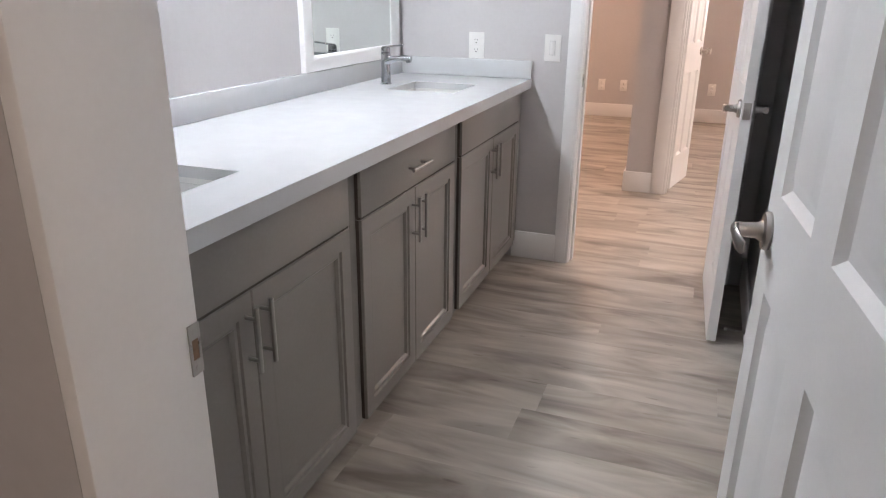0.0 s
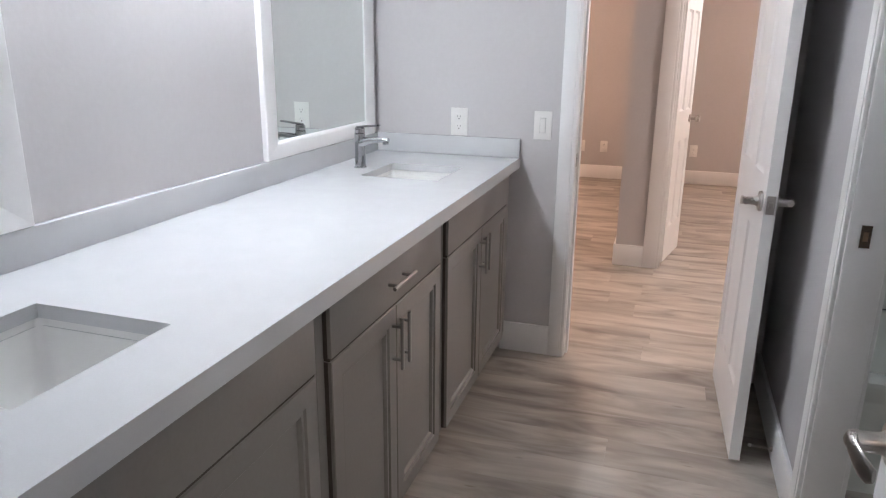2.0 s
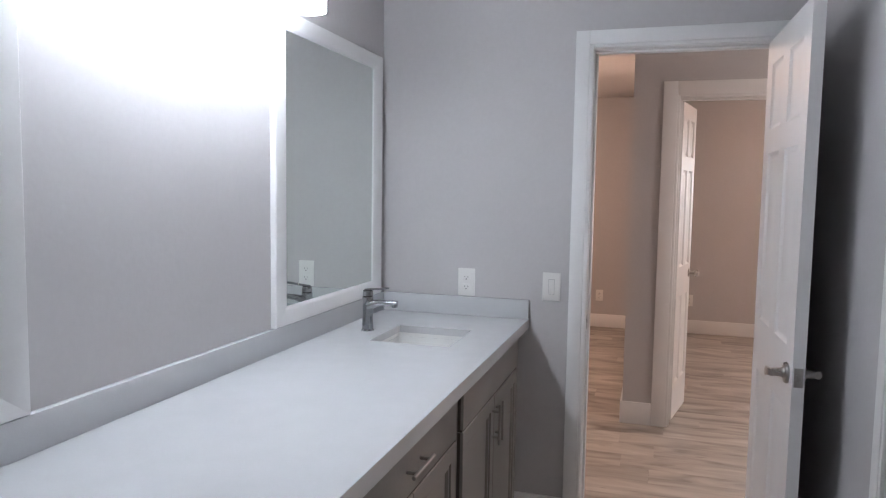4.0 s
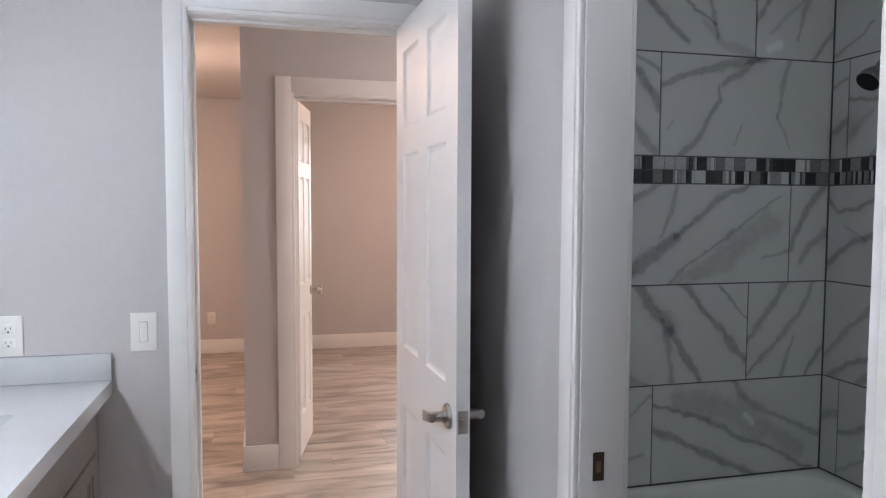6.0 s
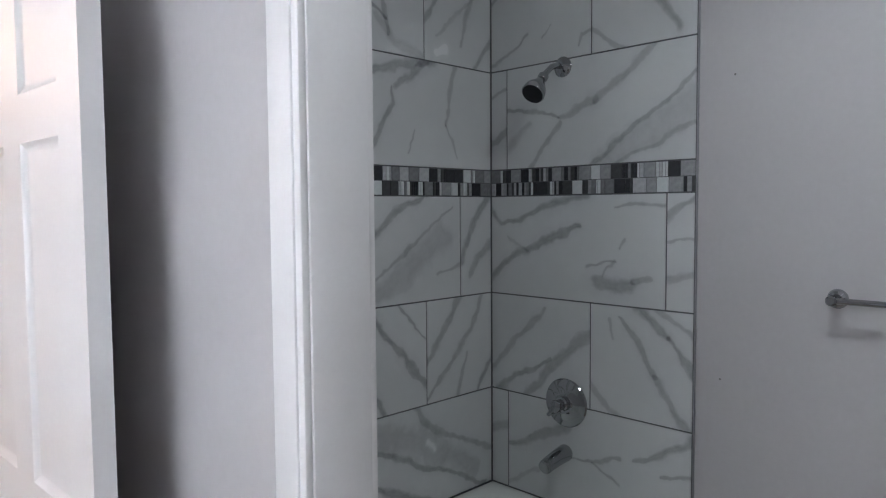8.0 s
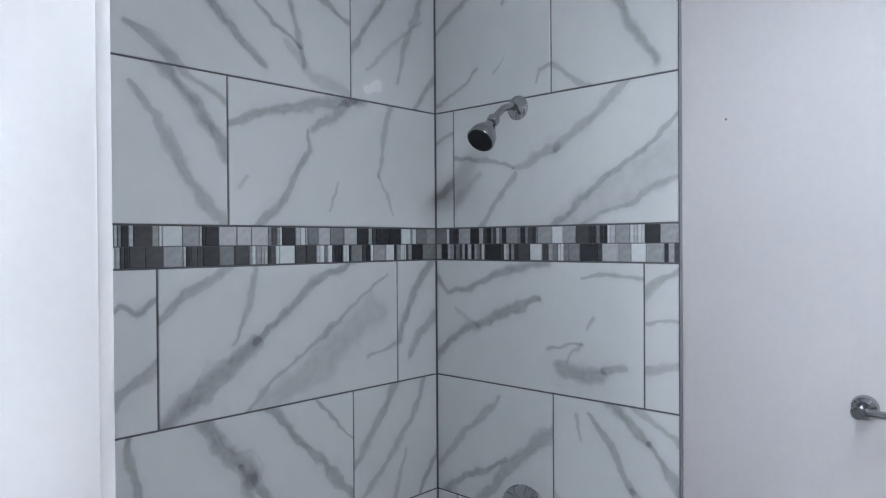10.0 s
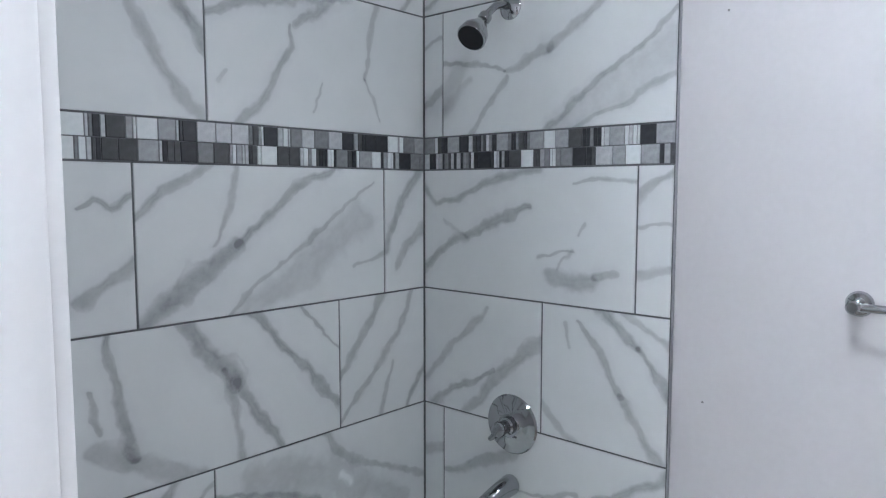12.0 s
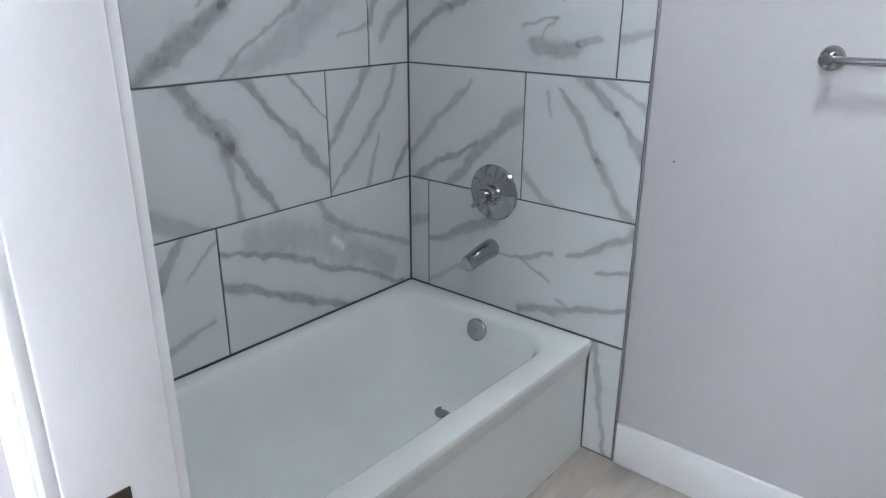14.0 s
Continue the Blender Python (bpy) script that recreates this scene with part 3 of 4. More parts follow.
def vanity_unit(y0, y1, f0, f1, drawer, label):
    """A base cabinet between y0 and y1, its fronts between f0 and f1."""
    top = thing("vanity_cabinet", (0, 0, 0), label, "cabinet", group="vanity cabinets")
    z1 = TOP - SLAB
    part("carcass", boxed((CASE - 0.018, CASE, y0, y1, 0.09, z1), (WEST + 0.002, CASE - 0.018, y0, y0 + 0.016, 0.09, z1), (WEST + 0.002, CASE - 0.018, y1 - 0.016, y1, 0.09, z1), (WEST + 0.002, CASE - 0.018, y0 + 0.016, y1 - 0.016, 0.09, 0.106), bevel=0.0012), CAB, top)
    part("toe_kick", boxed((-0.827, -0.812, y0, y1, 0, 0.09)), CAB, top)
    front = part("drawer_front" if drawer else "false_front", boxed((CASE + 0.0005, FACE, f0, f1, 0.722, z1 - 0.006), bevel=0.0018), CAB, top)
    mid = (f0 + f1) / 2
    if drawer:
        bar_pull(front, (FACE, mid, 0.785), False, 0.15)
    for a, b, hy in ((f0, mid - 0.0015, mid - 0.026), (mid + 0.0015, f1, mid + 0.026)):
        d = part("door", shaker(FACE, a, b, 0.10, 0.714), CAB, top)
        bar_pull(d, (FACE, hy, 0.618), True)
    # dark strips paint shadow onto the fronts' cabinet-coloured side edges
    part("edge_shadow", boxed((CASE + 0.0005, CASE + 0.010, f0 - 0.0014, f0 - 0.0001, 0.722, z1 - 0.007), (CASE + 0.0005, CASE + 0.010, f0 - 0.0014, f0 - 0.0001, 0.101, 0.713)), CAB_SHADOW, top, "dark strip painted as shadow on the fronts' side edge")
    # dark filler strip: the shadow in the gap between fronts, put in as colour
    part("gap_shadow", boxed((CASE, FACE - 0.004, f0 + 0.001, f1 - 0.001, 0.7145, 0.7215)), CAB_SHADOW, top, "dark strip painted as the shadowed gap between drawer and doors")
    return top


vanity_unit(SOUTH + 0.003, 1.448, 0.565, 1.416, False, "warm grey vanity cabinet with paired doors beneath the sink")
vanity_unit(1.4495, 2.258, 1.484, 2.222, True, "warm grey vanity cabinet with one drawer and paired doors")
vanity_unit(2.2595, NORTH - 0.003, 2.299, 3.130, False, "warm grey vanity cabinet beside the end wall")

FRONT = -0.706
SINKS = ((0.862, 1.173), (2.590, 2.901))
SX = (-1.168, -0.870)
bm = bmesh.new()
ys = [SOUTH + 0.002, SINKS[0][0], SINKS[0][1], SINKS[1][0], SINKS[1][1], NORTH - 0.002]
xs = [WEST + 0.002, SX[0], SX[1], FRONT]
grid = {}


def slab_vert(i, k, z):
    if (i, k, z) not in grid:
        grid[i, k, z] = bm.verts.new((xs[i], ys[k], z))
    return grid[i, k, z]


zt, zb, zh = TOP, TOP - SLAB, TOP - 0.028
for i in range(3):
    for k in range(5):
        hole = i == 1 and k in (1, 3)
        corners = ((i, k), (i + 1, k), (i + 1, k + 1), (i, k + 1))
        if hole:
            for (a, b) in zip(corners, corners[1:] + corners[:1]):
                bm.faces.new((slab_vert(*a, zt), slab_vert(*b, zt), slab_vert(*b, zh), slab_vert(*a, zh)))
        else:
            for z in (zt, zb):
                bm.faces.new([slab_vert(*c, z) for c in corners])
for i in range(3):
    for k in (0, 5):
        bm.faces.new((slab_vert(i, k, zt), slab_vert(i + 1, k, zt), slab_vert(i + 1, k, zb), slab_vert(i, k, zb)))
for k in range(5):
    for i in (0, 3):
        bm.faces.new((slab_vert(i, k, zt), slab_vert(i, k + 1, zt), slab_vert(i, k + 1, zb), slab_vert(i, k, zb)))
sharp = [e for e in bm.edges if len(e.link_faces) == 2 and e.calc_face_angle(0) > 1.0]
bmesh.ops.bevel(bm, geom=sharp, offset=0.0025, segments=2, affect="EDGES", profile=0.5)
counter = solid("vanity_countertop", bm, QUARTZ, "long white quartz vanity top with two square sink cut-outs", "countertop")
splash = thing("back_splash", (0, 0, 0), "white quartz splash strip behind the vanity top", "backsplash")
part("strip", boxed((WEST + 0.001, WEST + 0.020, SOUTH + 0.002, NORTH - 0.0225, TOP + 0.0005, TOP + 0.082), bevel=0.002), QUARTZ, splash)
part("end_strip", boxed((WEST + 0.001, FRONT, NORTH - 0.022, NORTH - 0.001, TOP + 0.0005, TOP + 0.082), bevel=0.002), QUARTZ, splash)


def loop_at(bm, cx, cy, hx, hy, r, z, n=10):
    """A rounded rectangle of vertices."""
    vs = []
    for qx, qy, a0 in ((1, 1, 0), (-1, 1, 90), (-1, -1, 180), (1, -1, 270)):
        for k in range(n):
            a = radians(a0 + 90 * k / (n - 1))
            vs.append(bm.verts.new((cx + qx * (hx - r) + r * math.cos(a), cy + qy * (hy - r) + r * math.sin(a), z)))
    return vs


def skin(bm, loops, close=True):
    for a, b in zip(loops, loops[1:]):
        n = len(a)
        for k in range(n):
            bm.faces.new((a[k], a[(k + 1) % n], b[(k + 1) % n], b[k]))
    if close:
        bm.faces.new(loops[-1])


def sink(y0, y1):
    cx, cy = (SX[0] + SX[1]) / 2, (y0 + y1) / 2
    hx, hy = (SX[1] - SX[0]) / 2, (y1 - y0) / 2
    top = thing("undermount_sink", (cx, cy, TOP - 0.0283), "white porcelain undermount sink set below the quartz", "sink", group="vanity sinks")
    bm = bmesh.new()
    ls = [loop_at(bm, 0, 0, hx + 0.02, hy + 0.02, 0.03, 0)]
    for inset, r, z in ((-0.004, 0.012, 0), (-0.003, 0.016, -0.008), (0.004, 0.022, -0.06), (0.012, 0.032, -0.100), (0.024, 0.042, -0.124), (0.045, 0.045, -0.137), (0.08, 0.035, -0.143), (0.12, 0.02, -0.146)):
        ls.append(loop_at(bm, 0, 0, hx - inset, hy - inset, r, z))
    skin(bm, ls)
    part("bowl", bm, PORCELAIN, top)
    part("drain", lathe(bmesh.new(), (0, 0, -0.147), (0, 0, 1), [(0, 0.022), (0.004, 0.022), (0.005, 0.016), (0.003, 0.012), (0.007, 0.010), (0.008, 0.004)], 24), CHROME, top, "chrome drain")
    return top


def faucet(x, y):
    top = thing("faucet", (x, y, TOP), "chrome single-lever faucet behind the sink", "faucet", group="vanity faucets")
    part("body", lathe(bmesh.new(), (0, 0, 0), (0, 0, 1), [(0, 0.025), (0.003, 0.025), (0.006, 0.0215), (0.06, 0.0200), (0.10, 0.0205), (0.128, 0.0215), (0.132, 0.0205), (0.134, 0.016)], 32), CHROME, top)
    bm = tube(bmesh.new(), [(0.002, 0, 0.094), (0.018, 0, 0.1015), (0.036, 0, 0.107), (0.060, 0, 0.110), (0.095, 0, 0.1115), (0.120, 0, 0.111)], [0.0185, 0.0165, 0.0135, 0.0115, 0.0105, 0.0100], 20)
    for v in bm.verts:
        v.co.y *= 1.25
    part("spout", bm, CHROME, top)
    part("aerator", lathe(bmesh.new(), (0.108, 0, 0.107), (0.12, 0, -1), [(0, 0.0115), (0.012, 0.0115), (0.0125, 0.008)], 20), CHROME, top)
    part("cap", lathe(bmesh.new(), (0, 0, 0.1345), (0, 0, 1), [(0, 0.0205), (0.018, 0.0195), (0.021, 0.016)], 28), CHROME, top)
    bm = bmesh.new()
    box(bm, -0.012, 0.085, -0.010, 0.010, 0.1535, 0.1605, bevel=0.0025)
    for v in bm.verts:
        v.co.z += max(0, v.co.x) * 0.12
    part("lever", bm, CHROME, top)
    return top


for y0, y1 in SINKS:
    sink(y0, y1)
    faucet(-1.245, (y0 + y1) / 2 + 0.012)


# ---- mirrors ----
def mirror(y0, y1, z0, z1, label):
    """A framed mirror: four mitred rails that fall away a little towards the glass."""
    top = thing("wall_mirror", (WEST, 0, 0), label, "mirror", group="vanity mirrors")
    stile, rail_w, t = 0.078, 0.060, 0.022

    def ring(k):
        return [(y0 + k * stile, z0 + k * rail_w), (y1 - k * stile, z0 + k * rail_w), (y1 - k * stile, z1 - k * rail_w), (y0 + k * stile, z1 - k * rail_w)]

    for i in range(4):
        bm = bmesh.new()
        ends = []
        for j in (i, (i + 1) % 4):
            ends.append([bm.verts.new((d, *ring(k)[j])) for k, d in ((0, 0.001), (0, t - 0.003), (0.04, t), (0.80, t - 0.002), (0.90, t - 0.006), (1.0, t - 0.008), (1.0, 0.001))])
        for p, q, u, v in zip(ends[0], ends[0][1:] + ends[0][:1], ends[1], ends[1][1:] + ends[1][:1]):
            bm.faces.new((p, q, v, u))
        bm.faces.new(ends[0])
        bm.faces.new(ends[1][::-1])
        bmesh.ops.recalc_face_normals(bm, faces=bm.faces)
        part("frame_rail", bm, TRIM, top)
    part("glass", boxed((0.004, 0.010, y0 + stile - 0.004, y1 - stile + 0.004, z0 + rail_w - 0.004, z1 - rail_w + 0.004)), MIRROR, top, "silvered mirror glass")
    return top


MIRRORS = ((0.50, 1.367), (2.290, 3.178))
mirror(*MIRRORS[0], 0.988, 2.016, "large white-framed mirror over the first sink")
mirror(*MIRRORS[1], 0.988, 2.016, "large white-framed mirror over the second sink")


def vanity_light(yc):
    """Four drum shades on a bar, each with a bright lamp just above its lower rim."""
    top = thing("vanity_light", (WEST, yc, 2.134), "four-shade vanity wall light, lit, above the vanity top", "wall light")
    part("back_plate", boxed((0.001, 0.022, -0.46, 0.46, -0.045, 0.045), bevel=0.006), NICKEL, top)
    for y in (-0.39, -0.13, 0.13, 0.39):
        part("arm", tube(bmesh.new(), [(0.02, y, 0), (0.11, y, 0.005), (0.135, y, -0.005), (0.14, y, -0.03)], 0.008, 12), NICKEL, top)
        shade = part("shade", lathe(bmesh.new(), (0.14, y, -0.03), (0, 0, -1), [(0, 0.02), (0.002, 0.052), (0.006, 0.056), (0.116, 0.060), (0.120, 0.0595), (0.120, 0.057), (0.112, 0.056), (0.010, 0.052), (0.006, 0.036), (0.005, 0.01)], 32), GLOW_SIDE, top, "frosted white glass shade, glowing")
        part("lamp_globe", lathe(bmesh.new(), (0.14, y, -0.118), (0, 0, -1), [(0, 0.010), (0.001, 0.040), (0.010, 0.041), (0.020, 0.036), (0.028, 0.026), (0.0325, 0.013), (0.034, 0.003)], 28), GLOW_LAMP, shade, "bright lamp inside the shade")
    return top


vanity_light(1.885)


def dome_light(at, mat, label, k=1.0):
    top = thing("ceiling_light", at, label, "ceiling light", group="ceiling lights")
    part("pan", lathe(bmesh.new(), (0, 0, 0), (0, 0, -1), [(0, 0.17 * k), (0.02 * k, 0.17 * k), (0.022 * k, 0.16 * k)], 32), TRIM, top)
    part("dome", lathe(bmesh.new(), (0, 0, -0.0225 * k), (0, 0, -1), [(0, 0.155 * k), (0.03 * k, 0.15 * k), (0.06 * k, 0.12 * k), (0.078 * k, 0.07 * k), (0.083 * k, 0.02 * k)], 32), mat, top, "lit frosted dome")
    return top


# unseen domes, assumed as the source of the warm light in both rooms
dome_light((-1.2, 6.0, CEILING), DOME_ROOM, "assumed warm dome light, unseen on the ceiling")
dome_light((1.5, 6.4, CEILING), DOME_ROOM, "assumed warm dome light, unseen in the far room")
# unseen dome, added to brighten the passage
dome_light((1.7, 4.05, CEILING), FILL_PASS, "added warm dome, unseen, that brightens the passage")
dome_light((1.12, 1.86, CEILING), DOME_TUB, "small flush dome light over the tub room", 0.45)
# unseen dome behind the start, assumed from the warm tone on the jamb
dome_light((0.45, -0.85, CEILING), DOME_HALL, "assumed dome light, unseen in the entry hall")

# ---- far window ----
win = thing("window_1", (0, FAR, 0), "white-framed window filled with bright daylight", "window", kind="structure")
a, b, c, d = WIN
part("window_frame", boxed((a, a + 0.04, 0.03, 0.09, c, d), (b - 0.04, b, 0.03, 0.09, c, d), (a + 0.04, b - 0.04, 0.03, 0.09, c, c + 0.04), (a + 0.04, b - 0.04, 0.03, 0.09, d - 0.04, d)), TRIM, win)
part("window_sill", boxed((a, b, -0.03, 0.03, c - 0.02, c + 0.004), bevel=0.003), TRIM, win)
pane = part("pane", boxed((a + 0.04, b - 0.04, 0.058, 0.062, c + 0.04, d - 0.04)), GLASS, win)
pane.visible_shadow = False
solid("backdrop", boxed((-1.0, 4.5, 9.6, 9.65, -0.5, 4.5)), DAYLIGHT, "bright plain daylight outside the window", "backdrop", kind="structure")

# ---- tub ----
RIM = 0.388
TX0, TX1, TY0, TY1 = EAST_BACK + 0.002, TUB_E - 0.001, 2.514, TUB_N - 0.001
tub = thing("bathtub", ((TX0 + TX1) / 2, (TY0 + TY1) / 2, 0), "white enamel alcove bathtub with a plain apron", "bathtub")
hx, hy = (TX1 - TX0) / 2, (TY1 - TY0) / 2
bm = bmesh.new()
ls = [loop_at(bm, 0, 0, hx, hy - 0.012, 0.004, 0.0), loop_at(bm, 0, 0, hx, hy - 0.016, 0.004, RIM - 0.075), loop_at(bm, 0, 0, hx, hy - 0.014, 0.005, RIM - 0.068),
      loop_at(bm, 0, 0, hx, hy - 0.003, 0.008, RIM - 0.022), loop_at(bm, 0, 0, hx, hy - 0.001, 0.008, RIM - 0.012), loop_at(bm, 0, 0, hx - 0.002, hy - 0.004, 0.008, RIM - 0.003), loop_at(bm, 0, 0, hx - 0.008, hy - 0.011, 0.010, RIM)]
cy = 0.015
for dx0, ix, iy, r, z in ((0, 0.062, 0.060, 0.12, RIM - 0.001), (0, 0.072, 0.068, 0.125, RIM - 0.005), (0, 0.082, 0.078, 0.13, RIM - 0.018), (0, 0.095, 0.088, 0.14, RIM - 0.08), (-0.01, 0.125, 0.105, 0.15, RIM - 0.20), (-0.015, 0.138, 0.116, 0.152, RIM - 0.236), (-0.02, 0.155, 0.130, 0.15, RIM - 0.262), (-0.02, 0.178, 0.152, 0.145, RIM - 0.283), (-0.02, 0.21, 0.182, 0.13, RIM - 0.296), (-0.02, 0.25, 0.22, 0.11, RIM - 0.3025), (-0.02, 0.30, 0.262, 0.08, RIM - 0.305)):
    ls.append(loop_at(bm, dx0, cy, hx - ix, hy - iy, r, z))
skin(bm, ls)
shell = part("shell", bm, ENAMEL, tub)
end_x = hx - 0.10
part("overflow_plate", lathe(bmesh.new(), (end_x + 0.006, -0.005, 0.338), (-1, 0, 0.2), [(0, 0.037), (0.006, 0.037), (0.010, 0.032), (0.011, 0.006), (0.013, 0.005), (0.0135, 0.002)], 32), CHROME, tub, "round chrome overflow plate")
part("drain", lathe(bmesh.new(), (hx - 0.235, 0.01, RIM - 0.300), (0, 0, 1), [(0, 0.034), (0.005, 0.034), (0.007, 0.028), (0.004, 0.022), (0.005, 0.004)], 28), CHROME, tub, "chrome drain")


# ---- bath fittings ----
shower = thing("wall_shower", (TUB_E, 2.914, 1.976), "chrome shower head with a dark face on a bent arm", "shower")
part("flange", lathe(bmesh.new(), (0, 0, 0), (-1, 0, 0), [(0, 0.036), (0.004, 0.036), (0.010, 0.030), (0.016, 0.018), (0.018, 0.010)], 28), CHROME, shower)
part("arm", tube(bmesh.new(), [(-0.01, 0, 0), (-0.04, 0, 0.0), (-0.07, 0, -0.010), (-0.10, 0, -0.034), (-0.115, 0, -0.048)], 0.0105, 16), CHROME, shower)
ax = Vector((-0.70, -0.05, -0.70)).normalized()
o = Vector((-0.110, 0, -0.043))
part("head", lathe(bmesh.new(), o, ax, [(0, 0.012), (0.004, 0.018), (0.018, 0.018), (0.024, 0.014), (0.045, 0.022), (0.075, 0.038), (0.098, 0.041), (0.102, 0.039)], 32), CHROME, shower)
part("spray_face", lathe(bmesh.new(), o + ax * 0.101, ax, [(0, 0.037), (0.003, 0.036), (0.0045, 0.02), (0.0045, 0.003)], 28), RUBBER, shower, "black spray face")

valve = thing("shower_valve", (TUB_E, 2.895, 0.773), "round chrome shower valve with a lever knob", "valve")
part("escutcheon", lathe(bmesh.new(), (0, 0, 0), (-1, 0, 0), [(0, 0.088), (0.004, 0.089), (0.009, 0.085), (0.013, 0.065), (0.017, 0.040), (0.022, 0.034)], 44), CHROME, valve)
part("hub", lathe(bmesh.new(), (-0.020, 0, 0), (-1, 0, 0), [(0, 0.027), (0.012, 0.026), (0.016, 0.020), (0.032, 0.019), (0.044, 0.023), (0.055, 0.021), (0.060, 0.010)], 28), CHROME, valve)
part("lever", tube(bmesh.new(), [(-0.052, 0.0, -0.004), (-0.056, 0.012, -0.016), (-0.058, 0.028, -0.030), (-0.057, 0.040, -0.040)], [0.012, 0.011, 0.009, 0.007], 14), CHROME, valve)

spout = thing("tub_spout", (TUB_E, 2.898, 0.588), "chrome tub spout below the valve", "spout")
bm = tube(bmesh.new(), [(0, 0, 0), (-0.004, 0, 0), (-0.012, 0, -0.001), (-0.06, 0, -0.007), (-0.105, 0, -0.016), (-0.124, 0, -0.021), (-0.130, 0, -0.023)], [0.030, 0.0315, 0.031, 0.0285, 0.0265, 0.0255, 0.0235], 32)
part("body", bm, CHROME, spout)
part("mouth", lathe(bmesh.new(), (-0.129, 0, -0.0228), (-0.95, 0, -0.3), [(0, 0.0225), (0.002, 0.0215), (0.003, 0.018), (0.0025, 0.006)], 24), CHROME, spout)

rail = thing("towel_bar", (TUB_E + 0.008, 2.018, 1.228), "chrome towel bar on the grey wall", "towel bar")
for y in (0.0, -0.61):
    part("mount", lathe(bmesh.new(), (0, y, 0), (-1, 0, 0), [(0, 0.026), (0.006, 0.027), (0.014, 0.023), (0.018, 0.014), (0.055, 0.0125), (0.068, 0.014), (0.072, 0.010)], 28), CHROME, rail)
part("bar", tube(bmesh.new(), [(-0.058, 0.012, 0), (-0.058, -0.622, 0)], 0.0085, 18), CHROME, rail)


for y, z in ((2.307, 1.867), (2.338, 0.953)):
    hole = thing("nail_hole", (TUB_E + 0.008, y, z), "tiny grey nail hole in the painted wall", "nail hole", group="nail holes")
    part("pit", lathe(bmesh.new(), (0, 0, 0), (-1, 0, 0), [(0, 0.0030), (0.0005, 0.0028), (0.0006, 0.0020), (0.0002, 0.0010)], 12), PIT, hole)


# ---- pieces: wall tiles, mosaic, floor planks ----
CACHE = {}


def piece_mesh(kind, w, h, t, c, mat):
    """A slab w x h with chamfered edges, its face at local y = -t."""
    key = (kind, round(w, 3), round(h, 3))
    if key not in CACHE:
        a, b = w / 2, h / 2
        v = [(-a, 0, -b), (a, 0, -b), (a, 0, b), (-a, 0, b), (-a, c - t, -b), (a, c - t, -b), (a, c - t, b), (-a, c - t, b), (c - a, -t, c - b), (a - c, -t, c - b), (a - c, -t, b - c), (c - a, -t, b - c)]
        f = [(8, 9, 10, 11)] + [(i, (i + 1) % 4, 4 + (i + 1) % 4, 4 + i) for i in range(4)] + [(4 + i, 4 + (i + 1) % 4, 8 + (i + 1) % 4, 8 + i) for i in range(4)]
        me = bpy.data.meshes.new(kind)
        me.from_pydata(v, [], f)
        me.materials.append(mat)
        CACHE[key] = me
    return CACHE[key]


def place(name, me, m, parent):
    ob = new(name, me)
    ob.parent = parent
    ob.matrix_basis = m


back_n = solid("tile_wall_north", boxed((EAST_BACK, TUB_E + 0.006, TUB_N + 0.003, TUB_N + 0.0098, 0.30, CEILING - 0.001)), GROUT, "white grey-veined marble tiles in dark grout", "tiled wall", kind="structure")
back_e = solid("tile_wall_east", boxed((TUB_E + 0.003, TUB_E + 0.0079, 2.418, TUB_N + 0.003, 0.0, CEILING - 0.001)), GROUT, "white grey-veined marble tiles in dark grout", "tiled wall", kind="structure")
GAP, DEPTH = 0.0050, 0.006


def lay_tile(wall, u0, u1, z0, z1, veins=()):
    """One wall tile between u0 and u1 along the north (n) or the east (e) wall, with its own veins."""
    w, h, mid, z = u1 - u0 - GAP, z1 - z0 - GAP, (u0 + u1) / 2, (z0 + z1) / 2
    m = pose(mid, TUB_N + DEPTH, z) if wall == "n" else pose(TUB_E + DEPTH, mid, z, 0, 0, -90)
    CACHE.pop(("tile", round(w, 3), round(h, 3)), None)
    place("tile", piece_mesh("tile", w, h, DEPTH, 0.0012, marble_tile(veins, w, h)), m, back_n if wall == "n" else back_e)


lay_tile("n", 0.455, 1.155, 0.3865, 0.767, [
    (0.0105, 0.0105, 0.45, (0.155, 0.046), (0.194, 0.119), (0.232, 0.171)),
    (0.012, 0.012, 0.4, (0.051, -0.125), (0.098, -0.085), (0.118, -0.013)),
    (0.0105, 0.0105, 0.3, (0.159, -0.112), (0.242, -0.09), (0.308, -0.073)),
    (0.006, 0.006, 0.25, (0.249, 0.068), (0.318, 0.132)),
])
lay_tile("n", 1.155, 1.912, 0.3865, 0.767, [
    (0.0075, 0.0075, 0.45, (-0.366, 0.115), (-0.215, 0.073), (-0.023, -0.021), (0.137, -0.089), (0.298, -0.164)),
    (0.057, 0.036, 0.25, (-0.26, 0.131), (-0.019, 0.066), (0.271, -0.105)),
    (0.012, 0.0075, 0.35, (-0.014, 0.163), (0.022, 0.111), (0.184, 0.026), (0.368, -0.052)),
    (0.012, 0.012, 0.5, (-0.37, 0.016), (-0.255, -0.031), (-0.102, -0.103), (0.066, -0.19)),
    (0.0135, 0.0135, -0.4, (0.019, 0.052), (0.058, 0.025)),
])
lay_tile("n", 0.455, 0.789, 0.767, 1.146)
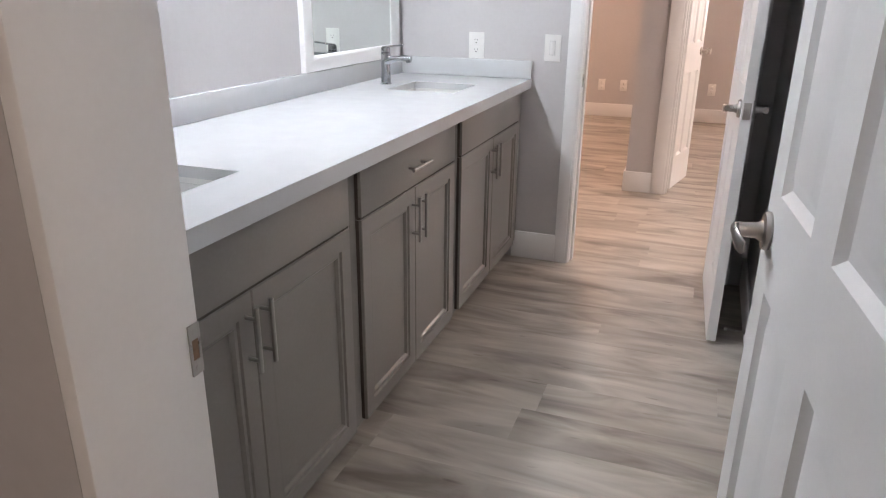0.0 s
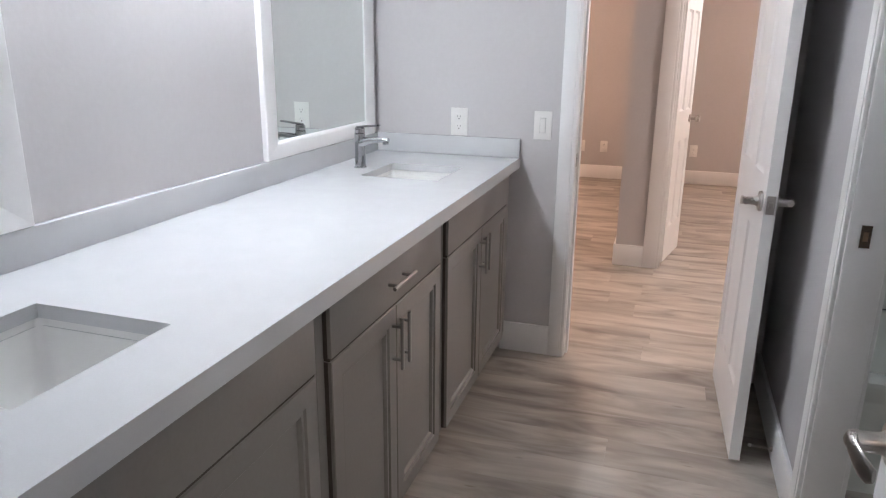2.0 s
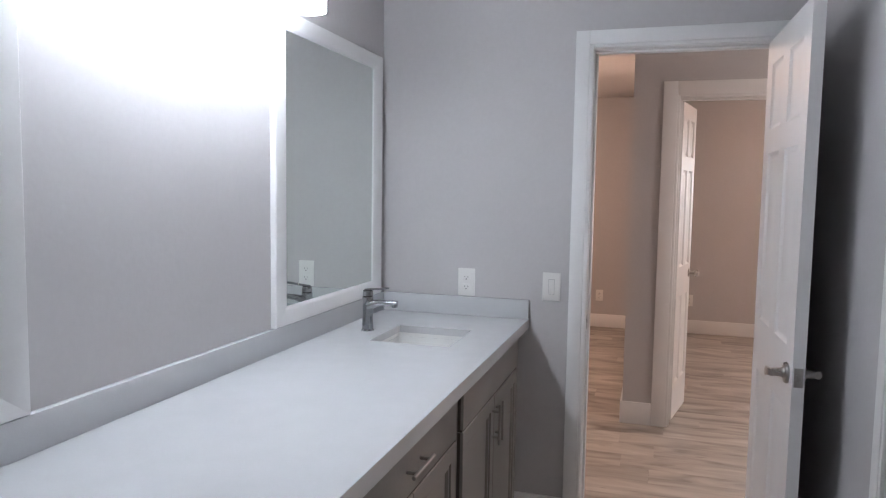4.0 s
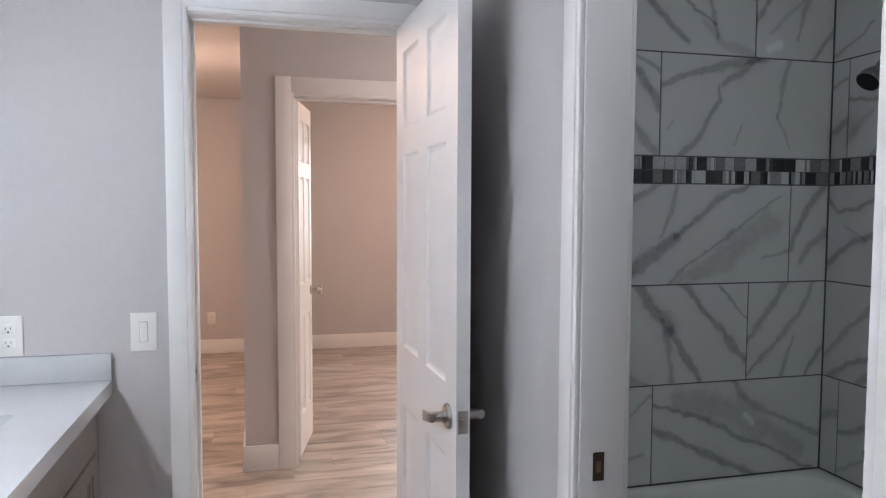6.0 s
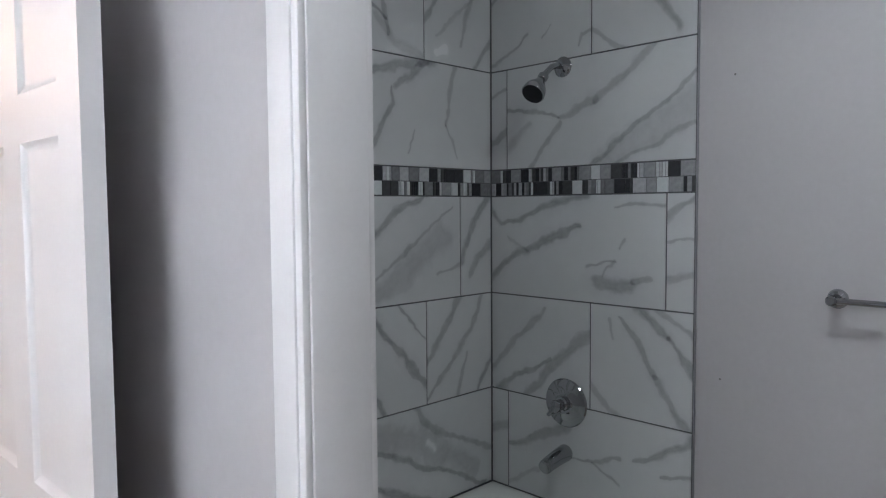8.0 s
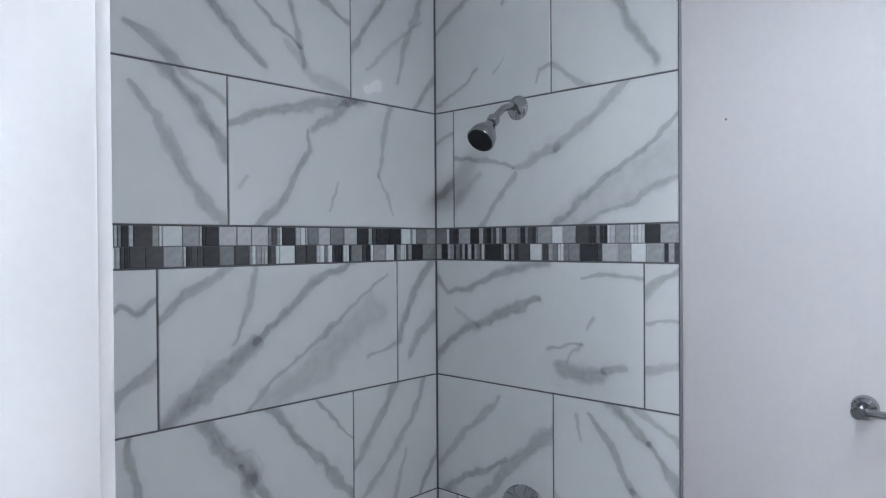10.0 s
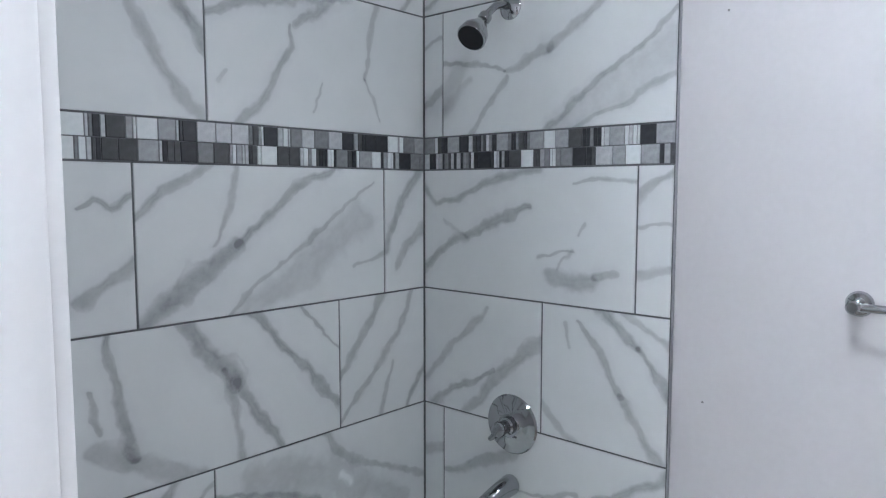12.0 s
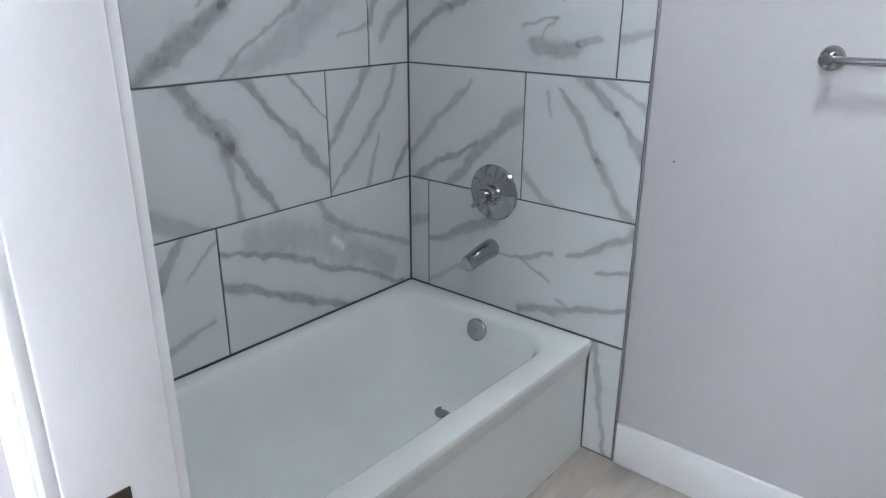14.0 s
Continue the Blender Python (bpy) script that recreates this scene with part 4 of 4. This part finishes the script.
lay_tile("n", 0.789, 1.559, 0.767, 1.146, [
    (0.0075, 0.0135, 0.5, (-0.265, 0.177), (-0.252, 0.059), (-0.232, -0.029), (-0.216, -0.101)),
    (0.0135, 0.0225, 0.55, (-0.082, 0.183), (-0.022, 0.101), (0.043, 0.025)),
    (0.015, 0.009, 0.5, (0.043, 0.025), (0.112, -0.071), (0.178, -0.176)),
    (0.0075, 0.0135, 0.35, (0.009, 0.05), (0.045, -0.05), (0.066, -0.177)),
    (0.0105, 0.0105, 0.5, (0.107, 0.178), (0.203, 0.088), (0.375, -0.108)),
    (0.0045, 0.0045, 0.4, (0.267, 0.177), (0.333, 0.098), (0.376, 0.051)),
    (0.0075, 0.0075, 0.4, (-0.307, 0.069), (-0.293, -0.027)),
    (0.021, 0.018, 0.35, (-0.305, -0.06), (-0.234, -0.108), (-0.088, -0.184)),
])
lay_tile("n", 1.559, 1.912, 0.767, 1.146, [
    (0.009, 0.012, 0.4, (-0.153, -0.002), (-0.098, 0.066), (-0.014, 0.175)),
    (0.0075, 0.0105, 0.35, (-0.152, -0.149), (-0.052, -0.05), (0.058, 0.061), (0.109, 0.17)),
    (0.009, 0.009, 0.3, (-0.009, -0.169), (0.034, -0.033)),
    (0.0075, 0.0075, 0.45, (0.098, -0.174), (0.17, -0.072)),
])
lay_tile("n", 0.455, 0.977, 1.146, 1.524, [
    (0.006, 0.006, 0.5, (0.143, 0.086), (0.17, 0.102), (0.21, 0.086), (0.254, 0.118)),
    (0.0135, 0.0135, 0.45, (0.14, -0.118), (0.186, -0.09), (0.254, -0.047)),
])
lay_tile("n", 0.977, 1.738, 1.146, 1.524, [
    (0.0075, 0.012, 0.45, (-0.366, 0.081), (-0.322, 0.12), (-0.207, 0.179)),
    (0.0075, 0.0075, 0.35, (-0.12, 0.182), (-0.135, 0.081), (-0.19, -0.013)),
    (0.009, 0.012, 0.5, (0.172, 0.181), (0.045, 0.12), (-0.068, 0.026), (-0.128, -0.01)),
    (0.0255, 0.018, 0.55, (-0.128, -0.01), (-0.202, -0.073), (-0.284, -0.121), (-0.366, -0.181)),
    (0.006, 0.006, 0.3, (0.345, 0.153), (0.156, 0.028), (-0.032, -0.097), (-0.142, -0.184)),
    (0.0675, 0.018, 0.22, (0.283, 0.039), (0.116, -0.066), (-0.083, -0.179)),
    (0.006, 0.006, 0.3, (0.362, -0.069), (0.259, -0.095)),
])
lay_tile("n", 1.738, 1.912, 1.146, 1.524, [
    (0.015, 0.0075, 0.5, (0.054, 0.18), (-0.023, 0.082), (-0.071, -0.029)),
    (0.0135, 0.0135, 0.35, (0.081, 0.008), (0.007, -0.054), (-0.038, -0.106)),
])
lay_tile("n", 0.455, 1.161, 1.625, 2.003, [
    (0.0135, 0.015, 0.55, (0.185, 0.18), (0.232, 0.139), (0.287, 0.084), (0.347, 0.009)),
    (0.0075, 0.0075, 0.35, (0.229, 0.184), (0.298, 0.155), (0.345, 0.126)),
    (0.009, 0.0165, 0.4, (0.108, 0.137), (0.167, 0.051), (0.228, -0.038), (0.277, -0.119), (0.326, -0.166)),
])
lay_tile("n", 1.161, 1.912, 1.625, 2.003, [
    (0.0075, 0.015, 0.45, (-0.357, 0.082), (-0.245, 0.119), (-0.114, 0.148), (0.023, 0.179)),
    (0.012, 0.0105, 0.4, (-0.112, 0.091), (-0.042, 0.129), (0.013, 0.168)),
    (0.006, 0.012, 0.45, (-0.129, 0.082), (-0.127, 0.027), (-0.191, -0.067), (-0.229, -0.129), (-0.288, -0.179)),
    (0.0105, 0.006, 0.3, (0.174, 0.172), (0.154, 0.076), (0.131, -0.033)),
    (0.0045, 0.0045, 0.25, (0.131, -0.033), (0.167, -0.091), (0.188, -0.151)),
    (0.0045, 0.0045, 0.3, (-0.028, -0.057), (-0.062, -0.143)),
    (0.0075, 0.006, 0.2, (-0.342, -0.095), (-0.322, -0.062)),
])
lay_tile("n", 0.455, 0.789, 2.003, 2.38)
lay_tile("n", 0.789, 1.559, 2.003, 2.38, [
    (0.009, 0.0135, 0.55, (-0.261, 0.127), (-0.1, 0.015), (-0.012, -0.056), (0.089, -0.143)),
    (0.0075, 0.0075, 0.5, (0.11, 0.184), (0.222, 0.113), (0.381, 0.031)),
    (0.0075, 0.0075, 0.4, (0.119, 0.15), (0.171, 0.085), (0.2, -0.038), (0.22, -0.127)),
    (0.0053, 0.0053, 0.45, (0.051, 0.047), (0.117, -0.02), (0.21, -0.079)),
    (0.0105, 0.0105, 0.45, (-0.26, -0.104), (-0.222, -0.132), (-0.164, -0.174)),
    (0.015, 0.015, 0.2, (0.159, -0.074), (0.247, -0.144), (0.338, -0.173)),
])
lay_tile("n", 1.559, 1.912, 2.003, 2.38, [
    (0.009, 0.009, 0.45, (-0.174, -0.037), (-0.091, 0.075), (0.004, 0.171)),
    (0.0105, 0.009, 0.3, (0.106, 0.162), (0.038, -0.003), (0.006, -0.106)),
    (0.0075, 0.0075, 0.4, (0.084, -0.175), (0.166, -0.08)),
    (0.0075, 0.006, 0.22, (-0.119, -0.096), (-0.006, 0.005), (0.106, 0.094)),
    # negative depth: a small spot paler than the tile
    (0.0135, 0.0135, -0.5, (-0.118, -0.149), (-0.078, -0.132)),
])
lay_tile("n", 0.455, 0.972, 2.38, 2.46)
lay_tile("n", 0.972, 1.738, 2.38, 2.46, [
    (0.0075, 0.0075, 0.4, (0.038, -0.024), (0.109, 0.025)),
    (0.0105, 0.0105, 0.35, (-0.168, -0.004), (-0.083, 0.041)),
])
lay_tile("n", 1.738, 1.912, 2.38, 2.46)
lay_tile("e", 2.42, 3.169, 0.3865, 0.767, [
    (0.007, 0.0224, 0.4, (-0.367, -0.023), (-0.264, 0.025), (-0.104, 0.114)),
    (0.0098, 0.0084, 0.2, (-0.361, -0.16), (-0.207, -0.062)),
    (0.0042, 0.007, 0.35, (-0.093, -0.001), (0.014, 0.012), (0.122, 0.04)),
    (0.0042, 0.0042, 0.3, (0.007, 0.006), (0.079, -0.021), (0.118, -0.052)),
    (0.0056, 0.0112, 0.4, (0.166, 0.048), (0.262, 0.084), (0.368, 0.166)),
    (0.0056, 0.0056, 0.4, (0.266, 0.021), (0.368, 0.038)),
    (0.0126, 0.007, 0.45, (0.053, -0.159), (0.189, -0.122), (0.369, -0.066)),
    (0.007, 0.007, 0.3, (0.143, -0.094), (0.189, -0.115)),
])
lay_tile("e", 3.169, 3.253, 0.3865, 0.767, [
    (0.014, 0.014, 0.3, (-0.026, 0.031), (0.031, 0.052)),
])
lay_tile("e", 2.42, 2.797, 0.767, 1.146, [
    (0.007, 0.0126, 0.4, (-0.072, 0.153), (-0.013, 0.084), (0.061, -0.042)),
    (0.0126, 0.0154, 0.4, (0.061, -0.042), (0.153, -0.162)),
    (0.0196, 0.0126, 0.5, (0.022, 0.174), (0.104, 0.099)),
    (0.0112, 0.0084, 0.5, (0.104, 0.099), (0.185, 0.003)),
    (0.0084, 0.0084, 0.3, (0.093, 0.178), (0.183, 0.119)),
    (0.0112, 0.0084, 0.25, (-0.115, 0.136), (-0.09, 0.075)),
    (0.0098, 0.0056, 0.3, (-0.177, -0.112), (-0.089, -0.185)),
])
lay_tile("e", 2.797, 3.253, 0.767, 1.146, [
    (0.007, 0.0126, 0.3, (-0.21, -0.095), (-0.111, 0.016), (0.032, 0.151)),
    (0.0126, 0.007, 0.45, (-0.16, -0.164), (-0.055, -0.094), (0.061, -0.033)),
    (0.0112, 0.0168, 0.4, (-0.035, -0.165), (0.103, -0.02), (0.214, 0.062)),
])
lay_tile("e", 2.42, 2.515, 1.146, 1.524, [
    (0.0112, 0.0084, 0.4, (-0.038, 0.104), (-0.005, 0.137), (0.037, 0.165)),
    (0.0042, 0.0042, 0.35, (-0.035, 0.03), (0.043, 0.038)),
    (0.0112, 0.0084, 0.35, (-0.043, -0.088), (0.047, -0.062)),
])
lay_tile("e", 2.515, 3.253, 1.146, 1.524, [
    (0.0056, 0.0112, 0.45, (-0.355, 0.122), (-0.317, 0.08), (-0.235, 0.099), (-0.131, 0.142), (0.027, 0.174)),
    (0.0098, 0.0112, 0.5, (-0.359, -0.117), (-0.253, -0.036), (-0.113, 0.026), (0.037, 0.077)),
    (0.0084, 0.0084, 0.2, (-0.28, 0.032), (-0.181, -0.014)),
    (0.0056, 0.0056, 0.35, (0.186, 0.142), (0.264, 0.155), (0.346, 0.15)),
    (0.028, 0.024, 0.42, (0.119, -0.12), (0.184, -0.122), (0.239, -0.119)),
    (0.014, 0.0126, 0.4, (0.252, -0.106), (0.317, -0.097)),
    (0.0056, 0.0056, 0.35, (0.08, -0.065), (0.18, -0.041)),
    (0.0056, 0.0056, 0.25, (0.14, -0.094), (0.18, -0.037)),
    (0.0056, 0.0056, 0.3, (0.206, 0.005), (0.231, 0.034)),
])
lay_tile("e", 2.42, 3.174, 1.625, 2.003, [
    (0.0056, 0.0056, 0.4, (-0.354, 0.033), (-0.25, 0.023), (-0.136, -0.015)),
    (0.0084, 0.0182, 0.35, (-0.136, -0.015), (-0.061, 0.006), (0.02, 0.037)),
    (0.0182, 0.0084, 0.35, (0.02, 0.037), (0.112, 0.098), (0.215, 0.172)),
    (0.021, 0.0168, 0.2, (-0.361, -0.094), (-0.269, -0.025)),
    (0.0098, 0.007, 0.35, (-0.244, -0.167), (-0.181, -0.087), (-0.128, -0.029)),
    (0.0084, 0.0056, 0.4, (0.026, -0.177), (0.163, -0.071), (0.274, -0.002), (0.374, 0.073)),
    (0.0336, 0.042, 0.2, (0.089, -0.16), (0.231, -0.088), (0.37, -0.006)),
    (0.0056, 0.0056, 0.3, (0.124, -0.177), (0.269, -0.115), (0.374, -0.066)),
])
lay_tile("e", 3.174, 3.253, 1.625, 2.003, [
    (0.007, 0.007, 0.35, (-0.031, 0.095), (0.024, 0.107)),
    (0.0112, 0.0112, 0.35, (-0.032, -0.086), (0.029, -0.048)),
])
lay_tile("e", 2.42, 2.798, 2.003, 2.38, [
    (0.007, 0.0154, 0.45, (-0.06, 0.161), (-0.005, 0.059), (0.061, -0.041), (0.135, -0.15)),
    (0.0182, 0.0084, 0.5, (0.021, 0.178), (0.094, 0.111), (0.187, -0.001)),
    (0.0084, 0.0084, 0.3, (-0.107, 0.14), (-0.086, 0.073)),
    (0.0056, 0.0098, 0.3, (-0.18, -0.104), (-0.087, -0.176)),
])
lay_tile("e", 2.798, 3.253, 2.003, 2.38, [
    (0.007, 0.0098, 0.4, (-0.218, 0.066), (-0.132, 0.126), (-0.043, 0.174)),
    (0.007, 0.007, 0.35, (-0.215, -0.176), (-0.114, -0.123), (-0.046, -0.074)),
    (0.0056, 0.0056, 0.35, (0.049, 0.106), (0.122, 0.169)),
    (0.0042, 0.0042, 0.25, (0.019, -0.107), (0.064, -0.058)),
    (0.0042, 0.0042, 0.35, (0.169, -0.147), (0.183, -0.108), (0.217, -0.111)),
])
lay_tile("e", 2.42, 2.515, 2.38, 2.46)
lay_tile("e", 2.515, 3.253, 2.38, 2.46, [
    (0.0168, 0.0126, 0.4, (0.194, -0.016), (0.262, 0.014)),
    (0.0084, 0.0084, 0.25, (-0.081, 0.016), (-0.09, -0.022)),
])
lay_tile("e", 2.42, 2.527, 0.003, 0.383, [(0.009, 0.007, 0.4, (-0.03, 0.16), (-0.015, 0.06), (0.005, -0.08), (0.028, -0.185))])
solid("edge_trim", boxed((TUB_E - 0.001, TUB_E + 0.0078, 2.4145, 2.4185, 0, CEILING - 0.001), bevel=0.001), EDGE_TRIM, "thin grey metal edge strip beside the tiles", "trim", kind="structure")

rng = random.Random(5)
for lo in (1.5265, 1.5757):
    for parent, a, b, wall in ((back_n, EAST_BACK + 0.004, TUB_E - 0.003, "n"), (back_e, 2.422, TUB_N - 0.003, "e")):
        u, widths = a + 0.0, []
        while u < b - 0.006:
            if not widths:
                # a wide block, or a set of thin strips
                widths = [rng.choice((0.034, 0.040, 0.047))] if rng.random() < 0.55 else [rng.choice((0.006, 0.009, 0.014)) for _ in range(rng.choice((2, 3, 4)))]
            w = min(widths.pop(), b - u)
            if b - u - w < 0.009:
                w = b - u
            c = u + w / 2
            m = pose(c, TUB_N + DEPTH, lo + 0.0235) if wall == "n" else pose(TUB_E + DEPTH, c, lo + 0.0235, 0, 0, -90)
            place("mosaic_tile", piece_mesh("mosaic_tile", w, 0.047, DEPTH, 0.0008, MOSAIC), m, parent)
            u += w + 0.0022

rng = random.Random(11)
PW, PL = 0.182, 1.22
y = -1.6
spare = bmesh.new()
while y < FAR:
    # the rooms' width at this depth
    xa, xb = (-1.54, 1.12) if y < 0.2 else (-1.42, 1.95) if y + PW < 3.25 else (-2.0, 3.0)
    top_y = min(y + PW, FAR)
    x = -2.0 - rng.uniform(0, PL)
    while x < xb:
        p, q = max(x, xa), min(x + PL, xb)
        if q - p > 0.05:
            if p < 2.0 and q > -1.45 and y > -0.4:
                me = piece_mesh("floor_plank", q - p - 0.0003, top_y - y - 0.0003, 0.006, 0.0002, FLOOR)
                place("floor_plank", me, pose((p + q) / 2, (y + top_y) / 2, -0.006, -90, 0, 0), floor)
            else:
                box(spare, p, q - 0.0004, y, top_y - 0.0004, -0.006, 0)
        x += PL
    y += PW
tagged(part("far_planks", spare, FLOOR, floor), kind="stuff")
